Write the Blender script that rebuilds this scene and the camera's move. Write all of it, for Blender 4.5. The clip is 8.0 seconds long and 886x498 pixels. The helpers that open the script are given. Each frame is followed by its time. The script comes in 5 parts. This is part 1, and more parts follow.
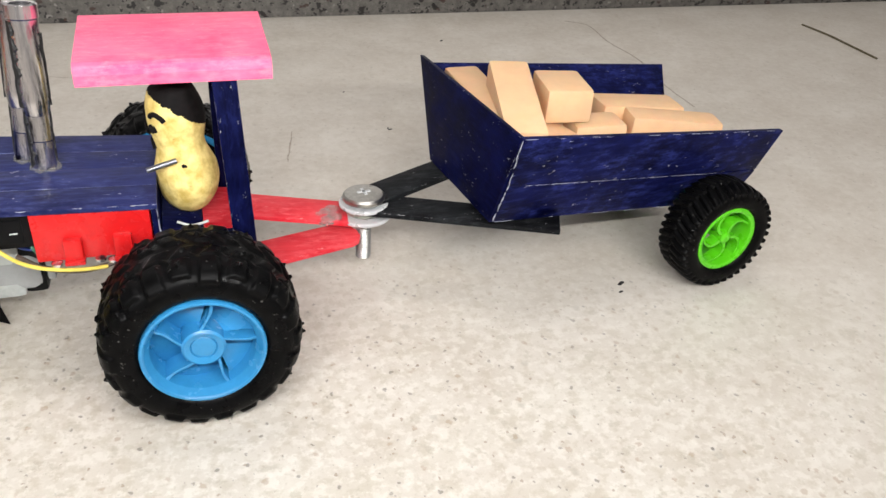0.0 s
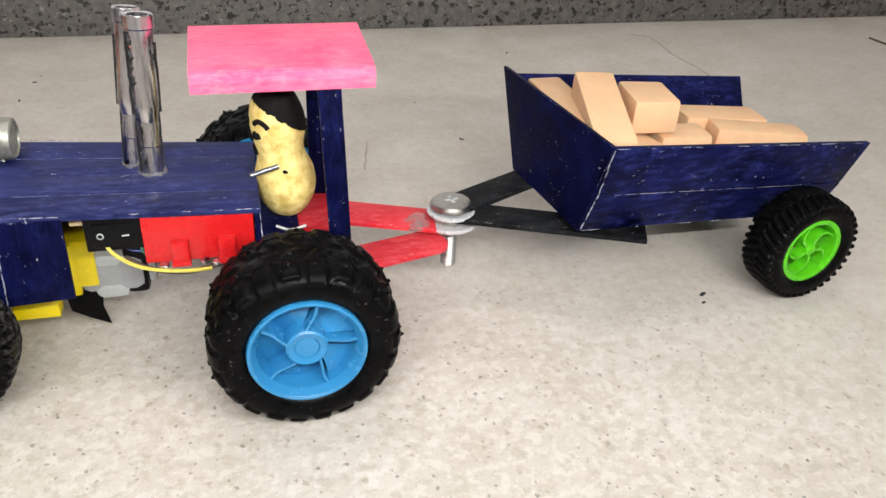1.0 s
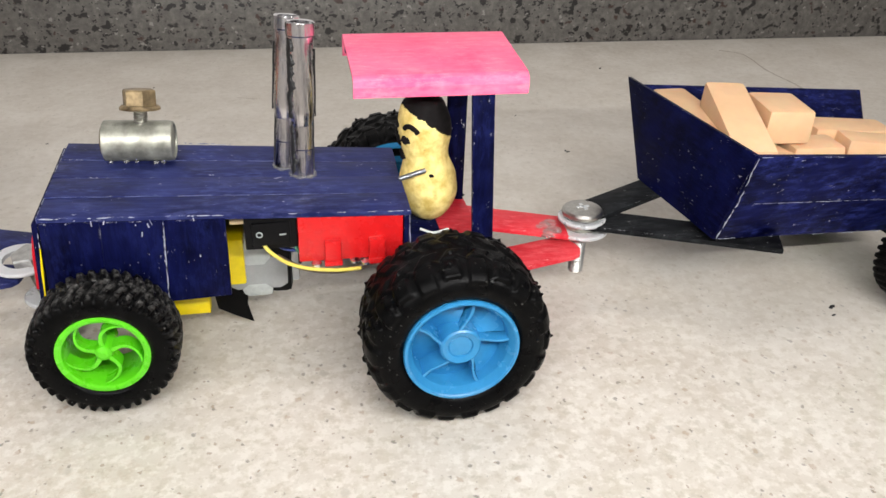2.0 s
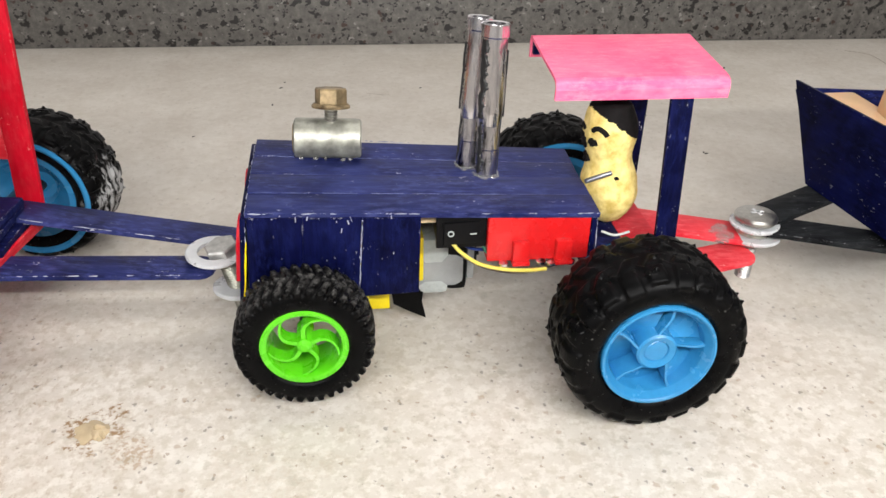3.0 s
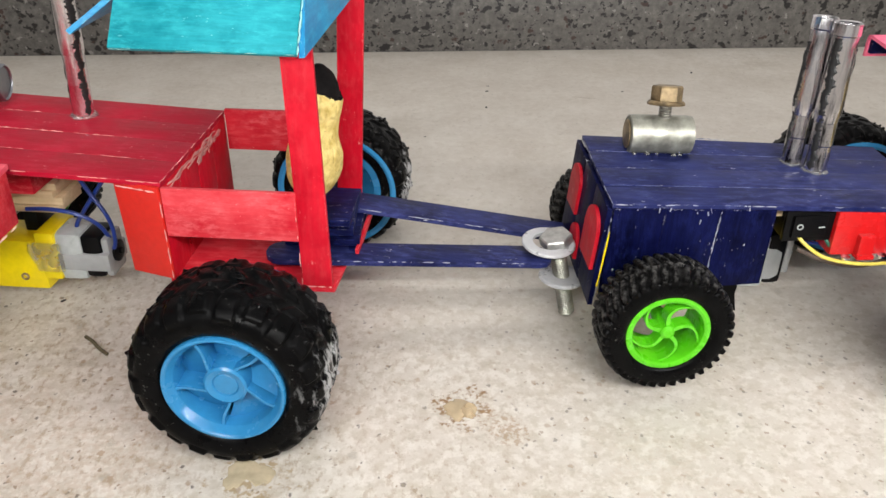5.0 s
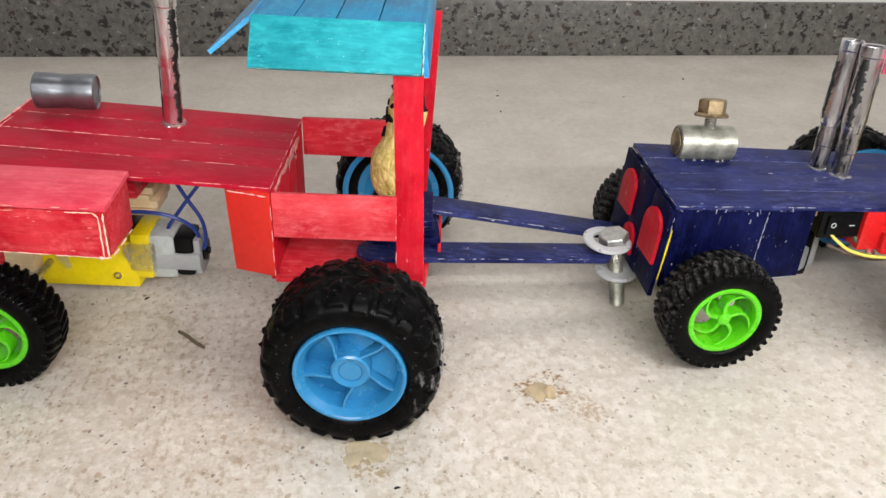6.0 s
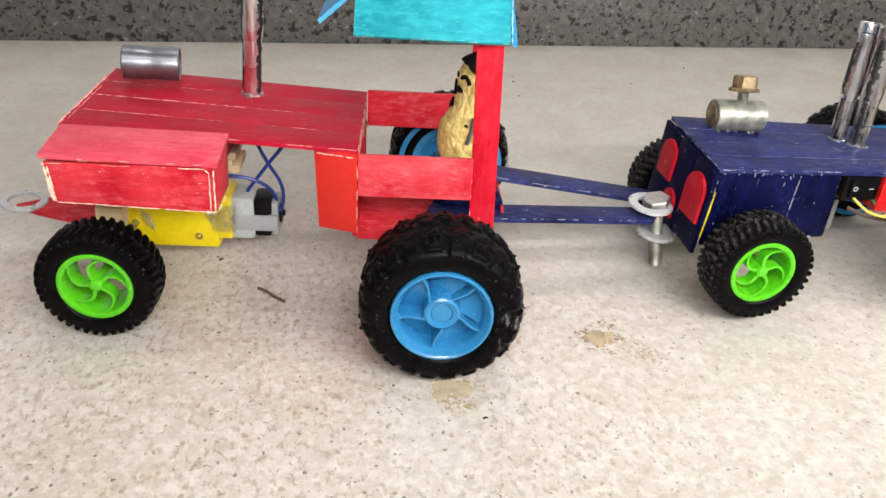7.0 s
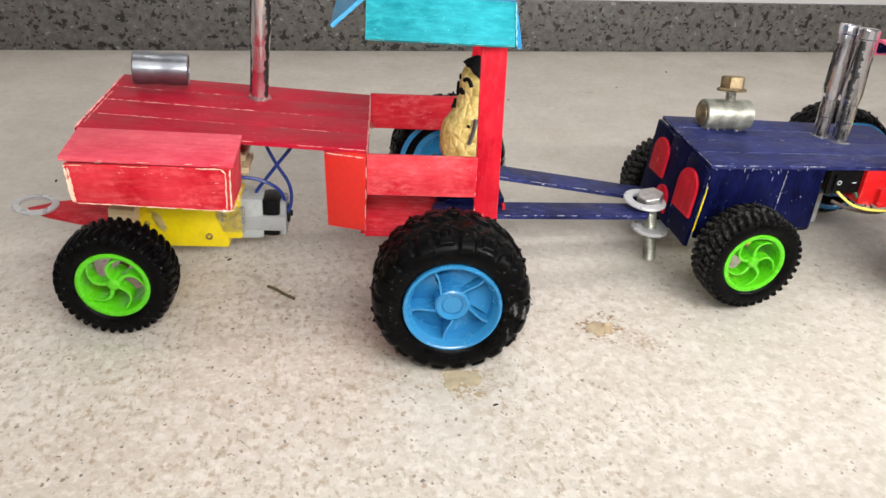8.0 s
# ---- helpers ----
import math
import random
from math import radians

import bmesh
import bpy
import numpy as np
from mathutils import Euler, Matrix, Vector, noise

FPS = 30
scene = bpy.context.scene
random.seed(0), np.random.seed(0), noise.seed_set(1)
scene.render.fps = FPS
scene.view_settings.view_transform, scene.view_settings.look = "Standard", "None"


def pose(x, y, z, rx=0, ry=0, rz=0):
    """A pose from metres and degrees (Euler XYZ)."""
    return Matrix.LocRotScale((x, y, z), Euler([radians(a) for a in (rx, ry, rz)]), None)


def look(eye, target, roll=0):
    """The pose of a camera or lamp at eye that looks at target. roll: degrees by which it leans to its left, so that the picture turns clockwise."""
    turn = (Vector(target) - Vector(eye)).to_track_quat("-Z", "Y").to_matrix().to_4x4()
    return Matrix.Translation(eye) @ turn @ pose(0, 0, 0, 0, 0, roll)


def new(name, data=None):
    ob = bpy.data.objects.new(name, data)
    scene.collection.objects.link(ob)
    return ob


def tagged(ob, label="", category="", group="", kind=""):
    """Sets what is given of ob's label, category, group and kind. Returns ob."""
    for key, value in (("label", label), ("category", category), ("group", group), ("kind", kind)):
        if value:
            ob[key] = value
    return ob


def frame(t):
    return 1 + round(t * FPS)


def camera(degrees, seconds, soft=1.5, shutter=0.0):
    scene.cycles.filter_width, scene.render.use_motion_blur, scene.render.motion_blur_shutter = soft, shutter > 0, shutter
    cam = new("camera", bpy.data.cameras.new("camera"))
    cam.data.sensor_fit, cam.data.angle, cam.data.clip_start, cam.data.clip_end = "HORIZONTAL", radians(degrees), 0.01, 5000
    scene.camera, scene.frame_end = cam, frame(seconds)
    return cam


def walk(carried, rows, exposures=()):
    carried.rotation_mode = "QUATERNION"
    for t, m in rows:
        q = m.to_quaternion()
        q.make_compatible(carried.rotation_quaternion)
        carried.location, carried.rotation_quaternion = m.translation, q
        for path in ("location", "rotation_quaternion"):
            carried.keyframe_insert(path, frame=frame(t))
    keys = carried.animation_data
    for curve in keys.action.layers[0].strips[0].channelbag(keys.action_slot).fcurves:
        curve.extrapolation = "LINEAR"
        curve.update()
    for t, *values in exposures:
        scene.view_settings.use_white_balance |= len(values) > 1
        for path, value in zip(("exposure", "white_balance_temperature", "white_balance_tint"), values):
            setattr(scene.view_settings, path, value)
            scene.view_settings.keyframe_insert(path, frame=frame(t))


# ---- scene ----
cam = camera(57.0, 8.0)
# seconds, eye in metres, yaw, pitch and roll in degrees
PATH = [
    (0, 0.20101, -0.18526, 0.20224, -19.036, -31.781, 3.991),
    (0.5, 0.19159, -0.18500, 0.20229, -17.446, -31.403, 3.523),
    (1, 0.18003, -0.18480, 0.20169, -15.900, -31.057, 3.176),
    (2.3, 0.13046, -0.18326, 0.19697, -10.985, -29.674, 2.272),
    (2.5, 0.12157, -0.17982, 0.19925, -10.308, -30.421, 2.431),
    (3, 0.09603, -0.17674, 0.19915, -7.585, -30.378, 1.519),
    (3.5, 0.07016, -0.17888, 0.20019, -4.721, -30.151, 0.451),
    (4, 0.04396, -0.18095, 0.19979, -2.978, -29.807, -0.001),
    (4.5, 0.00845, -0.17869, 0.19981, -2.868, -30.135, -0.027),
    (4.7, -0.00189, -0.17977, 0.19701, -2.889, -29.772, 0.011),
    (5.8, -0.05820, -0.19047, 0.20785, -7.483, -29.713, 2.097),
    (6, -0.07291, -0.20191, 0.21248, -8.276, -29.983, 2.341),
    (6.5, -0.10398, -0.22291, 0.21158, -9.551, -29.919, 3.044),
    (7, -0.12312, -0.23015, 0.20975, -11.367, -29.801, 3.789),
    (7.5, -0.13368, -0.23740, 0.21128, -12.387, -29.660, 3.877),
    (8, -0.13811, -0.24163, 0.21044, -13.134, -29.094, 3.820),
]


def eye_pose(x, y, z, yaw, pitch, roll):
    return pose(x, y, z, 0, 0, yaw) @ pose(0, 0, 0, 90 + pitch) @ pose(0, 0, 0, 0, 0, roll)


EXPOSURES = [(0.0, -0.10), (1.0, -0.18), (2.5, -0.14), (3.5, -0.02), (4.5, -0.16), (6.0, -0.17), (7.0, 0.0), (8.0, -0.05)]
walk(cam, [(t, eye_pose(x, y, z, yaw, pitch, roll)) for t, x, y, z, yaw, pitch, roll in PATH], EXPOSURES)

# ---- light ----
world = bpy.data.worlds.new("world")
scene.world = world
world.use_nodes = True
world.node_tree.nodes["Background"].inputs["Color"].default_value = (0.75, 0.82, 1.0, 1)
world.node_tree.nodes["Background"].inputs["Strength"].default_value = 0.03


def area_lamp(name, eye, target, sx, sy, watts, colour):
    data = bpy.data.lights.new(name, "AREA")
    data.shape, data.size, data.size_y, data.energy, data.color = "RECTANGLE", sx, sy, watts, colour
    ob = new(name, data)
    ob.matrix_world = look(eye, target)
    return ob


def strip_lamp(name, a, b, high, watts, colour):
    """A thin level strip from a to b that shines level over the toys."""
    a, b = Vector(a), Vector(b)
    data = bpy.data.lights.new(name, "AREA")
    data.shape, data.size, data.size_y, data.energy, data.color = "RECTANGLE", (b - a).length, high, watts, colour
    ob = new(name, data)
    x = (b - a).normalized()
    z = Vector((x.y, -x.x, 0.0)).normalized()
    y = z.cross(x)
    ob.matrix_world = Matrix.Translation((a + b) / 2) @ Matrix((x, y, z)).transposed().to_4x4()
    return ob


# the small white lamp carried two fingers above the lens, as fixed strips lengthened past its way
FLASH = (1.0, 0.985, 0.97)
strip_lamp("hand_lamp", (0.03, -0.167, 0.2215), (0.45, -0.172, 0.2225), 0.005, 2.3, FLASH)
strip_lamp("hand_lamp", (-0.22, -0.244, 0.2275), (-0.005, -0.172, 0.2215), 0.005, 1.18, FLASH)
# tube light high on the wall
area_lamp("wall_tube", (0.15, 0.42, 2.25), (0.1, 0.1, 0.0), 1.2, 0.10, 10.0, (1.0, 0.965, 0.955))
# broad fill panel, unseen and added for soft light, over the far half of the room
area_lamp("ceiling_panel", (0.2, -1.5, 2.38), (0.15, -0.6, 0.0), 2.4, 1.8, 56.0, (1.0, 0.965, 0.955))

# ---- mesh helpers (all lengths in millimetres) ----
MM = 0.001


def vec(p):
    return Vector(p) * MM


def box(bm, c, s, turn=(0, 0, 0), bevel=0.0, taper=1.0):
    """A box of size s at c; taper shrinks its upper face."""
    tmp = bmesh.new()
    m = pose(*vec(c), *turn)
    vs = []
    for dz in (-0.5, 0.5):
        k = taper if dz > 0 else 1.0
        for dx, dy in ((-0.5, -0.5), (0.5, -0.5), (0.5, 0.5), (-0.5, 0.5)):
            vs.append(tmp.verts.new(m @ vec((dx * s[0] * k, dy * s[1] * k, dz * s[2]))))
    for f in ((3, 2, 1, 0), (4, 5, 6, 7), (0, 1, 5, 4), (1, 2, 6, 5), (2, 3, 7, 6), (3, 0, 4, 7)):
        tmp.faces.new([vs[i] for i in f])
    finish(bm, tmp, bevel)


def finish(bm, tmp, bevel=0.0, segments=2):
    """Rounds tmp's edges and adds it to bm."""
    if bevel:
        bmesh.ops.bevel(tmp, geom=tmp.edges[:], offset=bevel * MM, segments=segments, affect="EDGES", profile=0.6)
    me = bpy.data.meshes.new("tmp")
    tmp.to_mesh(me)
    tmp.free()
    bm.from_mesh(me)
    bpy.data.meshes.remove(me)


def slab(bm, corners, thick, bevel=0.35):
    """A board whose outer face has the given corners, counter-clockwise from outside; it is thick inwards."""
    tmp = bmesh.new()
    ps = [vec(c) for c in corners]
    n = sum(((ps[i] - ps[0]).cross(ps[i + 1] - ps[0]) for i in range(1, len(ps) - 1)), Vector()).normalized()
    mid = sum(ps, Vector()) / len(ps)
    ps = [p - n * (p - mid).dot(n) for p in ps]
    top = [tmp.verts.new(p) for p in ps]
    low = [tmp.verts.new(p - n * thick * MM) for p in ps]
    tmp.faces.new(top)
    tmp.faces.new(low[::-1])
    for i in range(len(ps)):
        j = (i + 1) % len(ps)
        tmp.faces.new((top[j], top[i], low[i], low[j]))
    finish(bm, tmp, bevel)


def stick(bm, a, b, width, thick, round_a=True, round_b=True, side=None, bevel=0.35):
    """A flat craft stick from a to b; its broad side faces up, or towards side."""
    a, b = Vector(a), Vector(b)
    along = (b - a).normalized()
    up = Vector(side) if side else Vector((0, 0, 1))
    across = up.cross(along).normalized()
    up = along.cross(across)
    h, out = width / 2, []
    for end, sign, rounded in ((b, 1, round_b), (a, -1, round_a)):
        steps = 7 if rounded else 2
        for i in range(steps):
            g = math.pi * (i / (steps - 1) - 0.5)
            w = math.sin(g) * h * sign
            back = (1 - math.cos(g)) * h * 0.8 if rounded else 0.0
            out.append(end + across * w - along * sign * back + up * thick / 2)
    slab(bm, [tuple(p) for p in out], thick, bevel)


def lathe(bm, profile, segments=48, m=Matrix.Identity(4), closed=False, wobble=0.0):
    """Turns a profile of (radius, height) round z."""
    rings = []
    for r, h in profile:
        if r < 1e-6:
            rings.append([bm.verts.new(m @ vec((0, 0, h)))])
            continue
        ring = []
        for i in range(segments):
            a = 2 * math.pi * i / segments
            k = 1 + wobble * noise.noise((math.cos(a) * 2, math.sin(a) * 2, h * 0.25))
            ring.append(bm.verts.new(m @ vec((r * k * math.cos(a), r * k * math.sin(a), h))))
        rings.append(ring)
    pairs = list(zip(rings, rings[1:])) + ([(rings[-1], rings[0])] if closed else [])
    for low, high in pairs:
        for i in range(segments):
            j = (i + 1) % segments
            if len(low) == 1 and len(high) == 1:
                break
            if len(low) == 1:
                bm.faces.new((low[0], high[j], high[i]))
            elif len(high) == 1:
                bm.faces.new((low[i], low[j], high[0]))
            else:
                bm.faces.new((low[i], low[j], high[j], high[i]))


def between(a, b):
    """The pose at a whose z points to b."""
    a, b = vec(a), vec(b)
    return Matrix.Translation(a) @ (b - a).to_track_quat("Z", "Y").to_matrix().to_4x4()


def tube(bm, points, radius, sides=10, steps=8):
    """A round wire through points; radius may be one for each point."""
    ps = [Vector(p) for p in points]
    ps = [2 * ps[0] - ps[1]] + ps + [2 * ps[-1] - ps[-2]]
    path = []
    for i in range(1, len(ps) - 2):
        for s in range(steps):
            t = s / steps
            a, b, c, d = ps[i - 1 : i + 3]
            path.append(0.5 * (2 * b + (c - a) * t + (2 * a - 5 * b + 4 * c - d) * t**2 + (3 * b - a - 3 * c + d) * t**3))
    path.append(ps[-2])
    rings, up = [], Vector((0.3, 0.2, 1)).normalized()
    for i, p in enumerate(path):
        along = (path[min(i + 1, len(path) - 1)] - path[max(i - 1, 0)]).normalized()
        u = along.cross(up).normalized()
        if u.length < 0.5:
            u = along.orthogonal().normalized()
        w = along.cross(u)
        up = -w if w.dot(up) < 0 else w
        u = along.cross(up).normalized()
        ring = []
        r = radius if isinstance(radius, (int, float)) else float(np.interp(i / steps, range(len(radius)), radius))
        for k in range(sides):
            a = 2 * math.pi * k / sides
            ring.append(bm.verts.new((p + (u * math.cos(a) + up * math.sin(a)) * r) * MM))
        rings.append(ring)
    for low, high in zip(rings, rings[1:]):
        for k in range(sides):
            j = (k + 1) % sides
            bm.faces.new((low[k], low[j], high[j], high[k]))
    bm.faces.new(rings[0][::-1])
    bm.faces.new(rings[-1])


def worn_line(bm, a, b, radius, seed, gaps=0.3, long=5.0):
    """Irregular flakes of bare wood along an edge from a to b."""
    dice = random.Random(seed)
    a, b = Vector(a), Vector(b)
    full, at = (b - a).length, 0.0
    along = (b - a).normalized()
    side, rise = along.cross(Vector((0.2, 0.3, 1))).normalized(), along.cross(Vector((1, 0.4, 0.1))).normalized()
    while at < full - 0.6:
        end = min(full, at + long * dice.uniform(0.3, 1.6))
        n = max(2, int((end - at) / 1.2))
        pts = [a + along * (at + (end - at) * i / n) + side * dice.uniform(-0.16, 0.16) + rise * dice.uniform(-0.12, 0.12) for i in range(n + 1)]
        tube(bm, pts, [radius * (0.35 if i in (0, n) else dice.uniform(0.6, 1.25)) for i in range(n + 1)], 6, 2)
        at = end + (dice.uniform(0.4, 2.0) * long * gaps if dice.random() < 0.75 else 0.2)


def mesh_of(name, bm, *materials, sharp=17):
    bmesh.ops.recalc_face_normals(bm, faces=bm.faces[:])
    me = bpy.data.meshes.new(name)
    bm.to_mesh(me)
    bm.free()
    for material in materials:
        me.materials.append(material)
    me.polygons.foreach_set("use_smooth", [True] * len(me.polygons))
    me.set_sharp_from_angle(angle=radians(sharp))
    return me


def part(name, bm, material, parent, label="", kind=""):
    """One mesh under a thing or a part."""
    ob = new(name, mesh_of(name, bm, material))
    ob.parent = parent
    return tagged(ob, label, kind=kind)


def piece(name, me, parent, m=Matrix.Identity(4), label=""):
    """One more object on a mesh that exists."""
    ob = new(name, me)
    ob.parent = parent
    ob.matrix_basis = m
    return tagged(ob, label)


def thing(name, at, label, category, group="", turn=0.0):
    ob = new(name)
    ob.empty_display_size = 0.01
    ob.matrix_basis = pose(*vec(at), 0, 0, turn)
    return tagged(ob, label, category, group)


# ---- materials ----
def material(name):
    m = bpy.data.materials.new(name)
    m.use_nodes = True
    return m, m.node_tree, m.node_tree.nodes["Principled BSDF"]


def node(nt, kind, **values):
    n = nt.nodes.new(kind)
    for key, value in values.items():
        n.inputs[key.replace("_", " ")].default_value = value
    return n


def coords(nt, scale=(1, 1, 1), shift=(0, 0, 0)):
    c = nt.nodes.new("ShaderNodeTexCoord")
    m = node(nt, "ShaderNodeMapping", Scale=scale, Location=shift)
    nt.links.new(c.outputs["Object"], m.inputs["Vector"])
    return m.outputs["Vector"]


def noise_at(nt, vector, scale, detail=4.0, rough=0.55):
    n = node(nt, "ShaderNodeTexNoise", Scale=scale, Detail=detail, Roughness=rough)
    nt.links.new(vector, n.inputs["Vector"])
    return n.outputs["Fac"]


def cells(nt, vector, scale, feature="F1"):
    n = node(nt, "ShaderNodeTexVoronoi", Scale=scale)
    n.feature = feature
    nt.links.new(vector, n.inputs["Vector"])
    return n


def ramp(nt, fac, *stops):
    r = nt.nodes.new("ShaderNodeValToRGB")
    e = r.color_ramp.elements
    while len(e) < len(stops):
        e.new(0.5)
    for el, (at, c) in zip(e, stops):
        el.position = at
        el.color = (*c, 1) if len(c) == 3 else c
    nt.links.new(fac, r.inputs["Fac"])
    return r.outputs["Color"]


def step(nt, fac, low, high):
    r = node(nt, "ShaderNodeMapRange")
    r.inputs["From Min"].default_value, r.inputs["From Max"].default_value = low, high
    r.interpolation_type = "SMOOTHSTEP"
    nt.links.new(fac, r.inputs["Value"])
    return r.outputs["Result"]


def math_of(nt, op, a, b=0.0):
    n = nt.nodes.new("ShaderNodeMath")
    n.operation = op
    for socket, value in zip(n.inputs, (a, b)):
        if isinstance(value, (int, float)):
            socket.default_value = value
        else:
            nt.links.new(value, socket)
    return n.outputs["Value"]


def mixed(nt, fac, a, b, kind="MIX"):
    n = nt.nodes.new("ShaderNodeMix")
    n.data_type, n.blend_type = "RGBA", kind
    for socket, value in ((n.inputs[0], fac), (n.inputs[6], a), (n.inputs[7], b)):
        if isinstance(value, tuple):
            socket.default_value = (*value, 1)
        elif isinstance(value, (int, float)):
            socket.default_value = value
        else:
            nt.links.new(value, socket)
    return n.outputs[2]


def bump(nt, bsdf, height, strength, distance):
    b = node(nt, "ShaderNodeBump", Strength=strength, Distance=distance)
    nt.links.new(height, b.inputs["Height"])
    nt.links.new(b.outputs["Normal"], bsdf.inputs["Normal"])


def painted(name, dark, light, axis="x", rough=0.45, wear=0.5, worn=(0.75, 0.68, 0.6), mottle=None, amount=0.4, streaks=0.3, gloss=0.3):
    """Marker ink or paint on craft wood: clouded, faintly streaked along the grain, mottled, with pale rubbed specks and edges."""
    m, nt, bsdf = material(name)
    long = {"x": (50, 600, 600), "y": (600, 50, 600), "z": (600, 600, 50)}[axis]
    streak = noise_at(nt, coords(nt, long), 1.0, 5, 0.6)
    broad = noise_at(nt, coords(nt), 60.0, 5, 0.6)
    blend = math_of(nt, "ADD", math_of(nt, "MULTIPLY", streak, streaks), math_of(nt, "MULTIPLY", broad, 1.0 - streaks))
    colour = ramp(nt, blend, (0.36, dark), (0.64, light))
    if mottle:
        # brush strokes and thin spots
        strokes = step(nt, noise_at(nt, coords(nt, tuple(75 if k == axis else 480 for k in "xyz"), (2, 5, 1)), 1.0, 5, 0.62), 0.47, 0.66)
        v = coords(nt, tuple(0.4 if k == axis else 1.0 for k in "xyz"), (0.7, 0.3, 0.1))
        spots = step(nt, noise_at(nt, v, 400.0, 6, 0.7), 0.44, 0.68)
        fields = step(nt, noise_at(nt, coords(nt, (1, 1, 1), (0.4, 0.8, 0.2)), 70.0, 3), 0.34, 0.60)
        colour = mixed(nt, math_of(nt, "MULTIPLY", strokes, amount * 0.4), colour, mottle)
        colour = mixed(nt, math_of(nt, "MULTIPLY", math_of(nt, "MULTIPLY", spots, fields), amount), colour, mottle)
    if mottle:
        # each stick has faded a little differently
        own = nt.nodes.new("ShaderNodeObjectInfo").outputs["Random"]
        colour = mixed(nt, math_of(nt, "MULTIPLY", math_of(nt, "MULTIPLY", own, step(nt, broad, 0.25, 0.7)), amount * 0.5), colour, mottle)
    # rubbed specks
    fine = noise_at(nt, coords(nt, tuple(230 if k == axis else 560 for k in "xyz"), (3, 1, 2)), 1.3, 4, 0.65)
    where = noise_at(nt, coords(nt), 75.0, 3)
    marks = math_of(nt, "MULTIPLY", step(nt, fine, 0.64, 0.71), step(nt, where, 0.47, 0.62))
    colour = mixed(nt, math_of(nt, "MULTIPLY", marks, wear), colour, worn)
    # rubbed edges
    geo, soft = nt.nodes.new("ShaderNodeNewGeometry"), node(nt, "ShaderNodeBevel", Radius=0.0006)
    soft.samples = 4
    dot = nt.nodes.new("ShaderNodeVectorMath")
    dot.operation = "DOT_PRODUCT"
    nt.links.new(geo.outputs["True Normal"], dot.inputs[0])
    nt.links.new(soft.outputs["Normal"], dot.inputs[1])
    edge = math_of(nt, "SUBTRACT", 1.0, step(nt, dot.outputs["Value"], 0.86, 0.99))
    chips = step(nt, noise_at(nt, coords(nt, (1, 1, 1), (0.1, 0.2, 0.3)), 260.0, 6, 0.75), 0.53, 0.63)
    chips = math_of(nt, "MULTIPLY", chips, step(nt, noise_at(nt, coords(nt, (1, 1, 1), (0.9, 0.2, 0.5)), 45.0, 2), 0.42, 0.62))
    colour = mixed(nt, math_of(nt, "MULTIPLY", math_of(nt, "MULTIPLY", edge, chips), min(1.0, wear * 1.4)), colour, worn)
    nt.links.new(colour, bsdf.inputs["Base Color"])
    nt.links.new(ramp(nt, broad, (0.3, (rough - 0.08,) * 3), (0.7, (rough + 0.14,) * 3)), bsdf.inputs["Roughness"])
    bsdf.inputs["Specular IOR Level"].default_value = gloss
    bump(nt, bsdf, streak, 0.3, 0.0003)
    return m


def plain(name, colour, rough=0.4, metal=0.0, grain=0.12, scale=400.0, relief=0.0, **extra):
    """One colour with slight unevenness."""
    m, nt, bsdf = material(name)
    n = noise_at(nt, coords(nt), scale, 4)
    lo, hi = tuple(c * (1 - grain) for c in colour), tuple(min(1.0, c * (1 + grain)) for c in colour)
    nt.links.new(ramp(nt, n, (0.3, lo), (0.7, hi)), bsdf.inputs["Base Color"])
    nt.links.new(ramp(nt, noise_at(nt, coords(nt), scale * 0.3), (0.3, (rough * 0.8,) * 3), (0.7, (min(1, rough * 1.2),) * 3)), bsdf.inputs["Roughness"])
    bsdf.inputs["Metallic"].default_value = metal
    for key, value in extra.items():
        bsdf.inputs[key.replace("_", " ")].default_value = value
    if relief:
        bump(nt, bsdf, n, 0.5, relief)
    return m


NAVY, NAVY_HI, NAVY_MOTTLE = (0.0005, 0.0007, 0.009), (0.0028, 0.0040, 0.040), (0.018, 0.026, 0.14)
NAVY_WORN = (0.62, 0.62, 0.68)
blue_x = painted("navy paint, lengthwise", NAVY, NAVY_HI, "x", 0.44, 0.7, NAVY_WORN, (0.026, 0.036, 0.18), 0.5, 0.3, 0.08)
# lighter than the other navy: the bonnet's sheen is put into its colour
blue_top = painted("navy bonnet paint, sheen in colour", (0.0045, 0.0065, 0.042), (0.015, 0.021, 0.100), "x", 0.44, 0.9, NAVY_WORN, (0.062, 0.075, 0.21), 0.65, 0.25, 0.14)
blue_y = painted("navy paint, crosswise", NAVY, NAVY_HI, "y", 0.46, 0.5, NAVY_WORN, NAVY_MOTTLE, 0.12, 0.3, 0.05)
# darker than the other navy: shade on the uprights is put into the colour
blue_z = painted("navy paint, upright, shade in colour", (0.0003, 0.0004, 0.005), (0.0018, 0.0026, 0.030), "z", 0.42, 1.0, NAVY_WORN, (0.014, 0.020, 0.115), 0.3, 0.45, 0.06)
blue_bar = painted("faded navy paint", (0.002, 0.003, 0.026), (0.010, 0.0145, 0.082), "x", 0.42, 0.9, NAVY_WORN, (0.075, 0.09, 0.28), 0.5, 0.3, 0.14)
RED, RED_HI, RED_MOTTLE, RED_WORN = (0.40, 0.0025, 0.013), (0.61, 0.005, 0.022), (0.78, 0.13, 0.14), (0.86, 0.46, 0.42)
red_x = painted("red paint, lengthwise", RED, RED_HI, "x", 0.44, 0.6, RED_WORN, RED_MOTTLE, 0.52, 0.3, 0.13)
